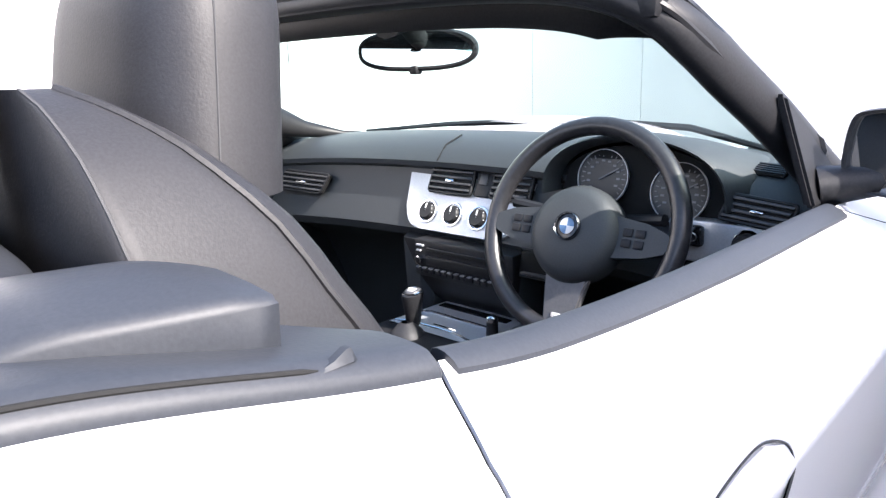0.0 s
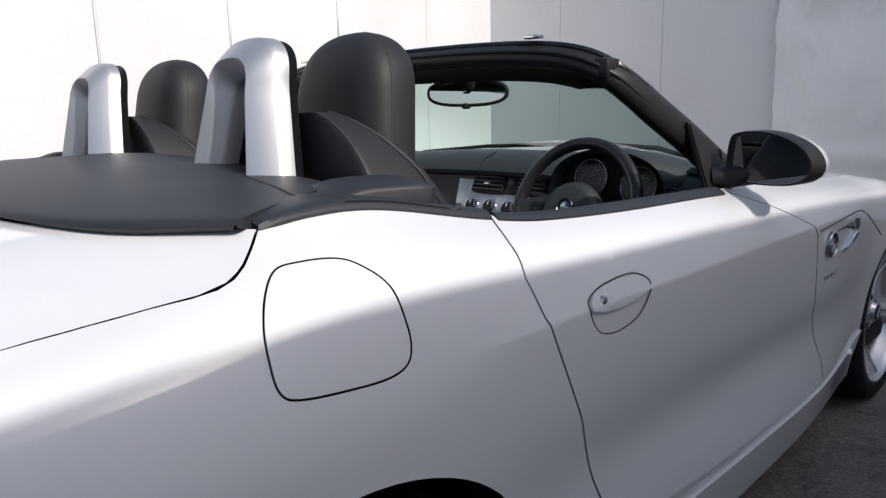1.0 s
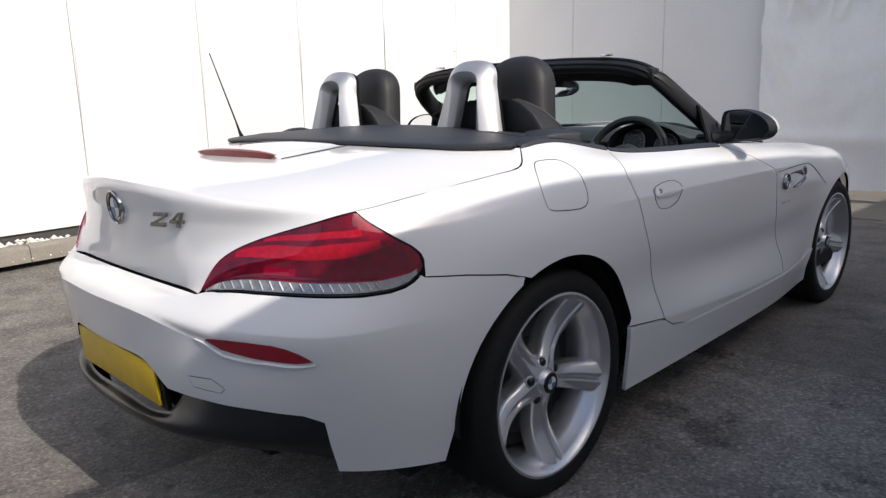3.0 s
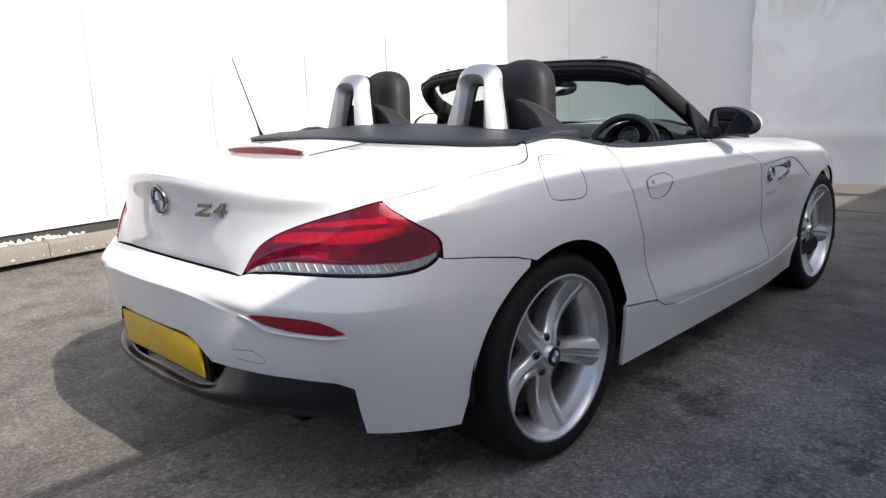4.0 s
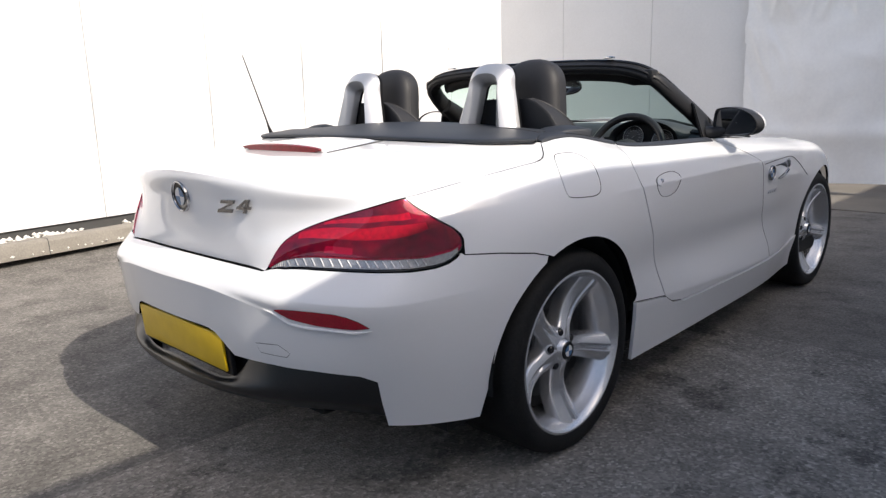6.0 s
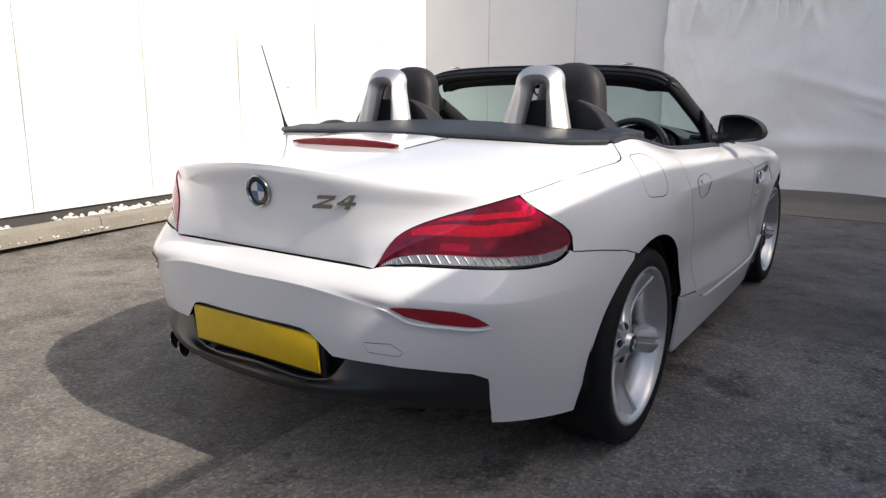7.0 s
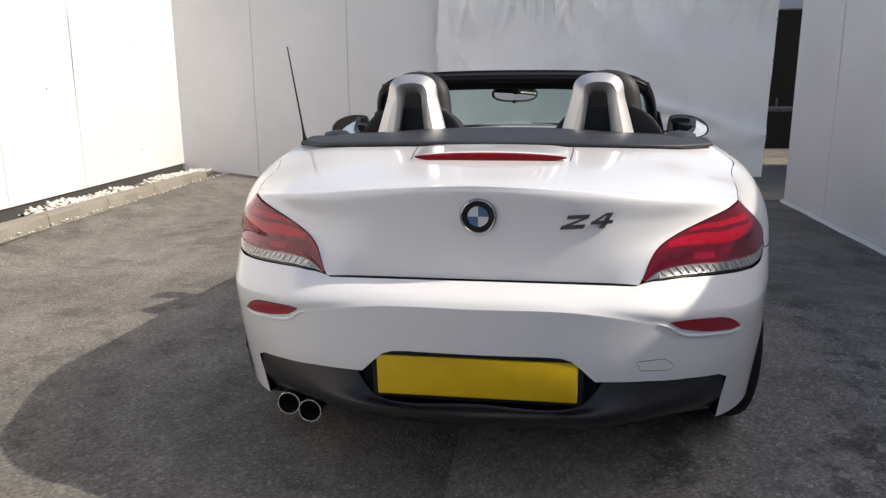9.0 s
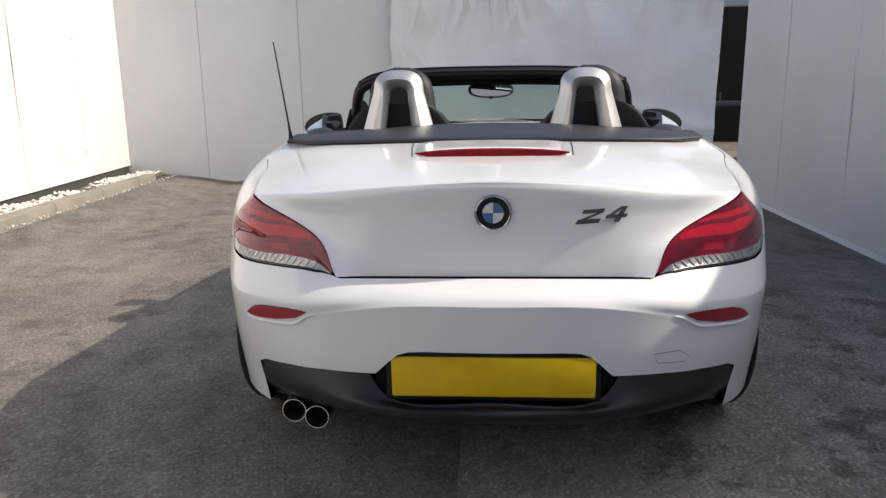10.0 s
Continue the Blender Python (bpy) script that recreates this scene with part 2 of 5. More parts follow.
# ---- body surfaces ----
class Loft:
    """A smooth surface through feature lines: u runs along the lines, v from line to line."""

    def __init__(self, lines, creases=()):
        self.L = np.array(lines, float).transpose(1, 0, 2)
        self.creases = creases

    def at(self, u, v):
        u, v = np.atleast_1d(np.asarray(u, float)), np.atleast_1d(np.asarray(v, float))
        rib = catmull(self.L, u).transpose(1, 0, 2)
        k = rib.shape[0]
        v = np.clip(v, 0, k - 1)
        i = np.minimum(v.astype(int), k - 2)
        f, j = (v - i)[:, None], np.arange(len(v))
        p0, p1, p2, p3 = rib[np.maximum(i - 1, 0), j], rib[i, j], rib[i + 1, j], rib[np.minimum(i + 2, k - 1), j]
        m1 = np.where((i > 0)[:, None], (p2 - p0) / 2, p2 - p1)
        m2 = np.where((i < k - 2)[:, None], (p3 - p1) / 2, p2 - p1)
        for line, us, ws in self.creases:
            w = np.interp(np.minimum(u, 26 - u), us, ws)[:, None]
            m1 = np.where((i == line)[:, None], m1 + (p2 - p1 - m1) * w, m1)
            m2 = np.where((i + 1 == line)[:, None], m2 + (p2 - p1 - m2) * w, m2)
        return (2 * f**3 - 3 * f**2 + 1) * p1 + (f**3 - 2 * f**2 + f) * m1 + (3 * f**2 - 2 * f**3) * p2 + (f**3 - f**2) * m2

    def normal(self, u, v, e=0.02):
        du = self.at(u + e, v) - self.at(u - e, v)
        dv = self.at(u, v + e) - self.at(u, v - e)
        n = np.cross(du, dv)
        return n / np.maximum(np.linalg.norm(n, axis=1, keepdims=True), 1e-9)

    def find(self, targets, axes):
        """(u, v) of the points whose two coordinates (axes) are given, by nearest sample and Newton steps."""
        n, k = self.L.shape[0] - 1, self.L.shape[1] - 1
        U, V = (a.ravel() for a in np.meshgrid(np.linspace(0, n, 40 * n + 1), np.linspace(0, k, 20 * k + 1)))
        S = self.at(U, V)[:, axes]
        out = []
        for p in np.asarray(targets, float):
            b = np.argmin(((S - p) ** 2).sum(1))
            out.append((U[b], V[b]))
        q = np.array(out)
        for _ in range(4):
            u, v = q[:, 0], q[:, 1]
            e = 1e-3
            r = self.at(u, v)[:, axes] - targets
            a, b = (self.at(u + e, v)[:, axes] - self.at(u - e, v)[:, axes]) / (2 * e), (self.at(u, v + e)[:, axes] - self.at(u, v - e)[:, axes]) / (2 * e)
            det = a[:, 0] * b[:, 1] - a[:, 1] * b[:, 0]
            det = np.where(np.abs(det) < 1e-7, 1e9, det)
            du, dv = (r[:, 0] * b[:, 1] - r[:, 1] * b[:, 0]) / det, (a[:, 0] * r[:, 1] - a[:, 1] * r[:, 0]) / det
            q = q - np.clip(np.stack([du, dv], 1), -0.2, 0.2)
            q[:, 0], q[:, 1] = np.clip(q[:, 0], 0, n), np.clip(q[:, 1], 0, k)
        return q


def smooth_loop(pts, n=6):
    """A closed smooth curve through the points."""
    pts = np.asarray(pts, float)
    k = len(pts)
    ext = np.concatenate([pts[-2:], pts, pts[:3]])
    return catmull(ext, np.linspace(2, 2 + k, k * n, endpoint=False))


def inside(poly, pts):
    x, y = pts[:, 0], pts[:, 1]
    c = np.zeros(len(pts), bool)
    for (x0, y0), (x1, y1) in zip(poly, np.roll(poly, -1, 0)):
        hit = ((y0 > y) != (y1 > y)) & (x < (x1 - x0) * (y - y0) / (y1 - y0 + 1e-12) + x0)
        c ^= hit
    return c


def refine(pts, step):
    pts = np.asarray(pts, float)
    out = []
    for a, b in zip(pts, np.roll(pts, -1, 0)):
        n = max(1, int(np.ceil(np.linalg.norm(b - a) / step)))
        out += [a + (b - a) * k / n for k in range(n)]
    return np.array(out)


def rounded(pts, r):
    """Round off the corners of a polygon; r is one radius or one a corner."""
    pts = [np.asarray(p, float) for p in pts]
    out = []
    for k, p in enumerate(pts):
        rr = r[k] if hasattr(r, "__len__") else r
        a, b = pts[k - 1] - p, pts[(k + 1) % len(pts)] - p
        la, lb = np.linalg.norm(a), np.linalg.norm(b)
        d = min(rr, la * 0.45, lb * 0.45)
        if d < 1e-4:
            out.append(p)
            continue
        s, e = p + a / la * d, p + b / lb * d
        for f in np.linspace(0, 1, 6):
            out.append((1 - f) ** 2 * s + 2 * f * (1 - f) * p + f * f * e)
    return np.array(out)


def shrink(poly, d):
    """Move a polygon's outline inwards by d."""
    poly = np.asarray(poly, float)
    e1, e2 = poly - np.roll(poly, 1, 0), np.roll(poly, -1, 0) - poly
    n1, n2 = np.stack([-e1[:, 1], e1[:, 0]], 1), np.stack([-e2[:, 1], e2[:, 0]], 1)
    n = n1 / np.maximum(np.linalg.norm(n1, axis=1, keepdims=True), 1e-9) + n2 / np.maximum(np.linalg.norm(n2, axis=1, keepdims=True), 1e-9)
    n /= np.maximum(np.linalg.norm(n, axis=1, keepdims=True), 1e-9)
    area = 0.5 * np.sum(poly[:, 0] * np.roll(poly[:, 1], -1) - np.roll(poly[:, 0], -1) * poly[:, 1])
    return poly + n * d * (1 if area > 0 else -1)


def skin(surf, outline, name, mat, parent, label="", holes=(), gap=0.0016, lift=0.0, rim=0.012, step=0.014, mirror=False, flip=-1.0, metric=(0.30, 0.12)):
    """A sheet-metal panel: the part of a loft inside an outline in (u, v), with a gap round it and a flange turned inwards."""
    sc = np.array(metric)
    outs = [shrink(refine(np.asarray(outline, float) * sc, step), gap)] + [shrink(refine(np.asarray(h, float) * sc, step), -gap) for h in holes]
    pts, edges = [], []
    for o in outs:
        b = len(pts)
        pts += list(o)
        edges += [(b + k, b + (k + 1) % len(o)) for k in range(len(o))]
    border = np.array(pts)
    lo, hi = outs[0].min(0), outs[0].max(0)
    gx, gy = np.arange(lo[0], hi[0], step), np.arange(lo[1], hi[1], step * 0.8)
    G = np.stack([a.ravel() for a in np.meshgrid(gx, gy)], 1)
    rows_ = []
    for line, us_, ws_ in surf.creases:
        cu = np.arange(0, surf.L.shape[0] - 1, step / sc[0])
        cu = cu[np.interp(np.minimum(cu, 26 - cu), us_, ws_) > .15]
        if len(cu):
            near = (np.abs(G[:, 1] - line * sc[1]) < .05 * sc[1]) & (np.interp(np.minimum(G[:, 0] / sc[0], 26 - G[:, 0] / sc[0]), us_, ws_) > .15)
            G = G[~near]
            rows_ += [np.stack([cu * sc[0], np.full(len(cu), (line + o) * sc[1])], 1) for o in (-.028, 0, .028)]
    G = np.concatenate([G] + rows_)
    keep = inside(outs[0], G)
    for h in outs[1:]:
        keep &= ~inside(h, G)
    G = G[keep]
    d = np.full(len(G), 9.0)
    for k in range(0, len(border), 200):
        if len(G):
            d = np.minimum(d, np.linalg.norm(G[:, None] - border[None, k:k + 200], axis=2).min(1))
    G = G[d > step * 0.45]
    allp = [Vector(p) for p in border] + [Vector(p) for p in G]
    from mathutils import geometry
    vo, eo, fo, *_ = geometry.delaunay_2d_cdt(allp, edges, [], 0, 1e-6)
    V2 = np.array([(p.x, p.y) for p in vo])
    cen = np.array([V2[list(f)].mean(0) for f in fo])
    ok = inside(outs[0], cen)
    for h in outs[1:]:
        ok &= ~inside(h, cen)
    F = [tuple(f) for f, k in zip(fo, ok) if k]
    uv = V2 / sc
    N = surf.normal(uv[:, 0], uv[:, 1]) * flip
    P = surf.at(uv[:, 0], uv[:, 1]) + N * lift
    verts, faces, norms = [], [], []
    for side in ((1, -1) if mirror == "both" else ((-1,) if mirror else (1,))):
        b = len(verts)
        m = np.array([side, 1, 1])
        verts += list(P * m)
        norms += list(N * m)
        for f in F:
            a0, a1, a2 = P[f[0]], P[f[1]], P[f[2]]
            good = np.dot(np.cross(a1 - a0, a2 - a0), N[f[0]]) > 0
            if (side < 0) == good:
                f = f[::-1]
            faces.append(tuple(b + k for k in f))
        if rim:
            lut = {}
            bs = 0
            for o in (outs[:1] if name == "door" else outs):
                n = len(o)
                q = o / sc
                nn = surf.normal(q[:, 0], q[:, 1]) * flip
                pp = surf.at(q[:, 0], q[:, 1]) + nn * lift
                b2 = len(verts)
                verts += list(pp * m) + list((pp - nn * rim) * m)
                cm = np.cross(np.roll(pp, -1, 0) - np.roll(pp, 1, 0), nn)
                cm /= np.maximum(np.linalg.norm(cm, axis=1, keepdims=True), 1e-9)
                turn = 0.5 * np.sum(o[:, 0] * np.roll(o[:, 1], -1) - np.roll(o[:, 0], -1) * o[:, 1])
                cm *= np.sign(turn) * np.sign(flip) * (1 if o is outs[0] else -1)
                norms += list(cm * m) * 2
                faces += [(b2 + k, b2 + (k + 1) % n, b2 + n + (k + 1) % n, b2 + n + k) for k in range(n)]
    me = bpy.data.meshes.new(name)
    me.from_pydata([tuple(v) for v in verts], [], faces)
    for p in me.polygons:
        p.use_smooth = True
    me.materials.append(mat)
    me.update()
    me.normals_split_custom_set_from_vertices([tuple(v) for v in norms])
    ob = new(name, me)
    ob.parent = parent
    return tagged(ob, label)


# ---- the yard ----
def structure(name, bm, mat, label, smooth=True):
    return tagged(part(name, bm, mat, None, "", smooth), label, "", "", "structure")


def ground_sheet():
    xs = [-400, -60, -20] + [x * 0.25 for x in range(-40, 21)] + [10, 20, 60, 400]
    rise = lambda x: 0.12 * (lambda f: f * f * (3 - 2 * f))(min(max((-x - 3.0) / 1.2, 0), 1))
    return grid([[(x, y, rise(x)) for x in xs] for y in [-400, -60, -20, -8, -4, 0, 2, 4, 6, 8, 12, 20, 60, 400]])


structure("ground", ground_sheet(), ASPHALT, "worn grey asphalt yard with stains", False)


def slab(pts, z0, z1):
    bm = bmesh.new()
    lo, hi = [bm.verts.new((x, y, z0)) for x, y in pts], [bm.verts.new((x, y, z1)) for x, y in pts]
    n = len(pts)
    bm.faces.new(hi)
    bm.faces.new(lo[::-1])
    for k in range(n):
        bm.faces.new((lo[k], lo[(k + 1) % n], hi[(k + 1) % n], hi[k]))
    return bm


# Lighter colour lifts the wall's shade here; left edge set near the shadow line.
structure("road_patch", slab([(-0.1, -9), (2.62, -9), (2.62, 1.43), (-0.1, 1.43)], -0.02, 0.004), PATCH, "asphalt beside the car, coloured lighter to lift the wall's shade", False)
structure("road_patch_2", slab([(0.1, 1.43), (2.62, 1.43), (2.62, 5.335), (0.1, 5.335)], -0.02, 0.003), SMOOTH, "smoother grey asphalt patch in the yard", False)
structure("pavement", slab([(-1.6, 5.34), (9, 5.36), (9, 10.5), (-1.6, 10.5)], -0.02, 0.012), PAVING, "dirty cream concrete strip at the yard's end", False)

CORNER, SEAMPT = Vector((-4.66, 6.46)), Vector((-3.62, 6.49))
BACKDIR = (SEAMPT - CORNER).normalized()
LEFTDIR = Vector((0.125, -1.0)).normalized()


def wall_of_boards(name, label, start, way, cuts, z0, z1, inward, foot=0.0):
    """A boarded wall: flat sheets side by side with thin joints over a frame."""
    side = Vector((-way.y, way.x)) * inward
    # The dark frame runs down to foot, standing in for shade under the boards.
    frame_ob = structure(name, slab([start - side * 0.02, start + way * cuts[-1] - side * 0.02, start + way * cuts[-1] - side * 0.14, start - side * 0.14], foot, z1), SEAM, label, False)
    for a, b in zip(cuts, cuts[1:]):
        p, q = start + way * (a + 0.0026), start + way * (b - 0.0026)
        off = side * random.uniform(0.0, 0.002)
        part("panel", slab([p + off, q + off, q - side * 0.018, p - side * 0.018], z0, z1), PANEL, frame_ob, "", False)
    return frame_ob


wall_left = wall_of_boards("wall_left", "white-painted board wall in full sun", CORNER, LEFTDIR, [0, 1.25, 2.60, 3.84, 4.97, 6.06, 7.3, 8.5, 9.7, 10.9, 12.1], 0.24, 3.3, 1, .1)
wall_of_boards("wall_back", "white-painted board wall in shade", CORNER, BACKDIR, [0, 1.04, 2.3, 3.5, 3.8], 0.02, 3.3, -1)
RIGHT0, RIGHTDIR = Vector((2.68, 5.34)), Vector((-0.03, -1.0)).normalized()
wall_right = wall_of_boards("wall_right", "white-painted board wall in shade", RIGHT0, RIGHTDIR, [0, 1.2, 2.52, 3.7, 4.75, 5.6, 6.8, 8.0, 9.2, 10.4, 12.0], 0.03, 2.33, -1)


def open_joint(wall_ob, start, way, inward, d, z0, z1, lean, width):
    """A joint that gapes over part of its height, tapering at both ends."""
    side = Vector((-way.y, way.x)) * inward
    rows = []
    for f in np.linspace(0, 1, 9):
        w = width * math.sin(math.pi * (.08 + .84 * f)) / 3.2
        c = start + way * (d + lean * f) + side * .0075
        rows.append([((c - way * w).x, (c - way * w).y, z0 + (z1 - z0) * f), ((c + way * w).x, (c + way * w).y, z0 + (z1 - z0) * f)])
    part("open_joint", grid(rows), SEAM, wall_ob, "dark open joint")


for d, z0, z1, lean, width in ((2.62, .95, 1.98, -.03, .012), (3.845, 1.0, 1.85, -.02, .006), (6.06, .8, 1.85, -.02, .003), (4.98, .5, 1.9, -.03, .003)):
    open_joint(wall_left, CORNER, LEFTDIR, 1, d, z0, z1, lean, width)
for d, z0, z1, lean, width in ((1.22, 1.12, 2.3, -.04, .007), (2.53, .45, 1.33, -.03, .010)):
    open_joint(wall_right, RIGHT0, RIGHTDIR, -1, d, z0, z1, lean, width)
for d, z in ((1.30, 1.73), (1.28, .52), (3.1, 1.2)):
    p = CORNER + LEFTDIR * d + Vector((-LEFTDIR.y, LEFTDIR.x)) * .006
    part("screw", moved(lathe([(.001, .003), (.006, .003), (.009, .0)], 10), pose(p.x, p.y, z)), SEAM, wall_left)
# Unseen wall, added so that mirrors and tail reflect something dark.
structure("reflection_wall", slab([(-9, -12), (8, -12), (8, -12.3), (-9, -12.3)], 0, 1.9), material("reflection_dark", (.09, .075, .065), .9, grain=1, size=20, colour2=(.05, .045, .04)), "unseen dark wall added behind the camera for dark reflections", False)
# Black sheet: the darkness inside the opening, put into the colour.
structure("shade_backdrop", slab([(-6, 13), (14, 13), (14, 13.3), (-6, 13.3)], 0, 4.5), VOID, "black sheet standing in for the dark inside the opening", False)

# Unseen wall, added only to shade the concrete strip from the sun.
structure("sun_block_wall", slab([(4.6, 5.34), (4.75, 5.34), (4.75, 9.2), (4.6, 9.2)], 0, 4.0), PANEL, "unseen pale wall added to keep the sun off the concrete strip", False)
structure("wall_lintel", slab([(2.4, 9.2), (9, 9.2), (9, 9.4), (2.4, 9.4)], 2.36, 3.6), PANEL, "pale lintel over a dark opening", False)
structure("wall_post", slab([(4.6, 9.2), (9, 9.2), (9, 9.4), (4.6, 9.4)], 0, 2.36), PANEL, "pale wall beside the dark opening", False)
# Stand-in: rail and legs for an unclear, vehicle-like pale shape.
barrier = tagged(new("barrier"), "low pale bar standing in for an unclear shape in a dark opening", "barrier")
part("rail", box(3.2, 9.02, .84, 4.4, 9.14, .92, .03, 3), CONCRETE, barrier)
for bx in (3.3, 4.3):
    part("leg", box(bx - .03, 9.05, 0, bx + .03, 9.11, .83, .006), SEAM, barrier)
part("post", box(3.62, 9.06, .92, 3.64, 9.1, 1.05, .004), CONCRETE, barrier)

# ---- the car: body lines from the nose, along the right flank, round to the middle of the tail ----
A = [(.50, 3.20, .20), (.63, 2.95, .19), (.765, 2.5, .19), (.780, 2.1, .195), (.828, 1.6, .195), (.845, 1.0, .195), (.852, .45, .195), (.855, .1, .2), (.84, -.2, .22), (.785, -.42, .228), (.66, -.595, .235), (.47, -.70, .25), (.25, -.75, .26), (0, -.77, .26)]
B = [(.54, 3.26, .32), (.69, 2.97, .33), (.80, 2.5, .34), (.803, 2.1, .335), (.860, 1.6, .335), (.875, 1.0, .355), (.876, .45, .388), (.88, .1, .40), (.865, -.2, .40), (.80, -.445, .40), (.685, -.628, .40), (.485, -.778, .40), (.25, -.832, .40), (0, -.847, .40)]
C = [(.56, 3.28, .45), (.71, 2.98, .47), (.812, 2.5, .5), (.812, 2.1, .49), (.842, 1.6, .49), (.850, 1.0, .50), (.866, .45, .52), (.888, .1, .53), (.872, -.2, .51), (.805, -.455, .50), (.692, -.650, .50), (.485, -.803, .566), (.25, -.864, .610), (0, -.877, .614)]
D = [(.56, 3.27, .55), (.715, 2.97, .58), (.818, 2.5, .64), (.824, 2.1, .62), (.860, 1.6, .61), (.868, 1.0, .62), (.88, .45, .65), (.892, .1, .66), (.875, -.2, .62), (.808, -.455, .60), (.70, -.658, .59), (.485, -.806, .610), (.25, -.842, .636), (0, -.854, .640)]
E = [(.55, 3.20, .63), (.70, 2.95, .68), (.806, 2.5, .74), (.824, 2.1, .775), (.868, 1.6, .79), (.880, 1.0, .793), (.882, .45, .793), (.885, .1, .79), (.866, -.2, .76), (.79, -.435, .722), (.665, -.608, .70), (.462, -.750, .681), (.396, -.779, .661), (0, -.793, .665)]
F = [(.50, 3.10, .66), (.65, 2.90, .73), (.755, 2.5, .80), (.782, 2.1, .822), (.825, 1.6, .848), (.838, 1.0, .866), (.842, .45, .878), (.842, .1, .897), (.82, -.2, .858), (.762, -.45, .80), (.662, -.598, .773), (.462, -.740, .718), (.399, -.778, .662), (0, -.790, .667)]
G = [(.45, 3.00, .67), (.60, 2.80, .76), (.66, 2.4, .83), (.70, 2.1, .85), (.74, 1.6, .88), (.772, 1.05, .908), (.770, .45, .925), (.728, .1, .972), (.735, -.2, .897), (.705, -.46, .858), (.655, -.583, .836), (.462, -.722, .757), (.404, -.777, .663), (0, -.788, .668)]
LINES = [A, B, C, D, E, F, G]
CREASES = [(1, [3.4, 3.8, 5.8, 6.3], [0, .9, .9, 0]), (4, [3.2, 4.2, 6.3, 6.9], [0, .85, .85, 0]), (2, [9.8, 10.4, 11.0], [0, .6, .9]), (3, [8.0, 8.8, 10.4, 11.0], [0, .5, .5, 0])]
SIDE = Loft(LINES, CREASES)
FULL = Loft([line + [(-x, y, z) for x, y, z in line[-2::-1]] for line in LINES], CREASES)


def uv_side(pts):
    return SIDE.find(np.array(pts, float), [1, 2])


def uv_rear(pts):
    return SIDE.find(np.array(pts, float), [0, 2])


def arc(cy, r, a0, a1, n=28):
    return [(cy + r * math.cos(radians(a0 + (a1 - a0) * k / n)), 0.325 + r * math.sin(radians(a0 + (a1 - a0) * k / n))) for k in range(n + 1)]


car = tagged(new("car"), "white two-seat roadster with its roof open, parked on asphalt", "car")
ARCH = 0.357
DOOR_REAR = [(6.2, 6.0), (6.27, 5.3), (6.3, 4.7), (6.25, 4.1), (6.2, 3.8), (6.12, 3.35), (6.02, 2.8), (5.9, 1.8), (5.79, 1.006)]
BUMPER_SEAM = [(8.95, 3.76), (8.52, 3.6), (8.08, 3.4), (7.88, 3.25)]
LIGHT_OUT = [(9.5, 6.0), (9.36, 5.6), (9.23, 5.24), (9.1, 4.84), (9.01, 4.55), (8.955, 4.3), (8.94, 4.12), (8.95, 3.95)]
ARCH_UV = np.concatenate([[(8.8, 0.0), (8.66, .5)], uv_side(arc(0, ARCH, 172, 8, 34)), [(6.3, .85), (6.26, 0.0)]])
upper = [k for k in range(len(ARCH_UV)) if ARCH_UV[k][1] > 1.15 and ARCH_UV[k][0] < 7.88]
lower = [k for k in range(len(ARCH_UV)) if ARCH_UV[k][0] > 7.9]
LID_CORNER = [(7.30, 6.0), (7.37, 5.82), (7.44, 5.66), (7.50, 5.565), (7.57, 5.53), (7.66, 5.57), (7.80, 5.70), (7.97, 5.83), (8.15, 5.92)]
quarter = np.concatenate([[(u, 6.0) for u in np.linspace(6.2, 7.26, 9)], LID_CORNER, [(u, 6.0) for u in np.linspace(8.4, 9.5, 8)], LIGHT_OUT[1:], BUMPER_SEAM, ARCH_UV[upper], [(6.31, 1.106)], DOOR_REAR[::-1][:-1]])
FUEL = smooth_loop([(7.36, 5.47), (7.26, 5.46), (7.12, 5.36), (7.05, 5.18), (7.0, 4.93), (6.99, 4.6), (6.99, 4.33), (7.02, 4.16), (7.1, 4.1), (7.24, 4.13), (7.45, 4.23), (7.52, 4.35), (7.53, 4.62), (7.51, 4.93), (7.45, 5.24)])
DOOR_FRONT = [(1.30, .835), (1.44, .765), (1.47, .66), (1.515, .55), (1.57, .46), (1.615, .395), (1.635, .352)]
front_uv = uv_side(DOOR_FRONT)
U_DF = (SIDE.find([(1.10, .903)], [1, 2])[0][0], 6.0)
DOOR_LOW = [(3.95, .93), (4.6, .88), (5.2, .82), (5.52, .78), (5.68, .84), (5.77, .96)]
door = np.concatenate([[(u, 6.0) for u in np.linspace(6.2, U_DF[0], 20)], front_uv[:-1], DOOR_LOW, DOOR_REAR[::-1][:-1]])
front_arch = uv_side(arc(2.496, ARCH, 176, 4))
sill = np.concatenate([[(6.31, 1.10), (5.8, 1.0)], DOOR_LOW[::-1], [(3.3, .96), front_arch[0]], [(3.02, .5), (2.98, 0.0)], [(u, 0.0) for u in np.linspace(3.2, 6.0, 12)], [(6.26, 0.0), (6.3, .85)]])
fender = np.concatenate([[(U_DF[0], 6.0)], front_uv[:-1], [(3.95, .95), (3.3, .98)], front_arch, [(1.3, 1.0), (0.5, 1.0), (0.0, 1.0), (0.0, 6.0)], [(u, 6.0) for u in np.linspace(0.3, U_DF[0], 12)][:-1]])
left = lambda q: np.stack([26 - np.asarray(q)[:, 0], np.asarray(q)[:, 1]], 1)
LIGHT_LOW = [(8.99, 3.82), (9.06, 3.72), (9.15, 3.65), (9.3, 3.61), (9.6, 3.62), (10.15, 3.71), (10.62, 3.77), (11.2, 3.90), (11.7, 3.99), (12.0, 4.0)]
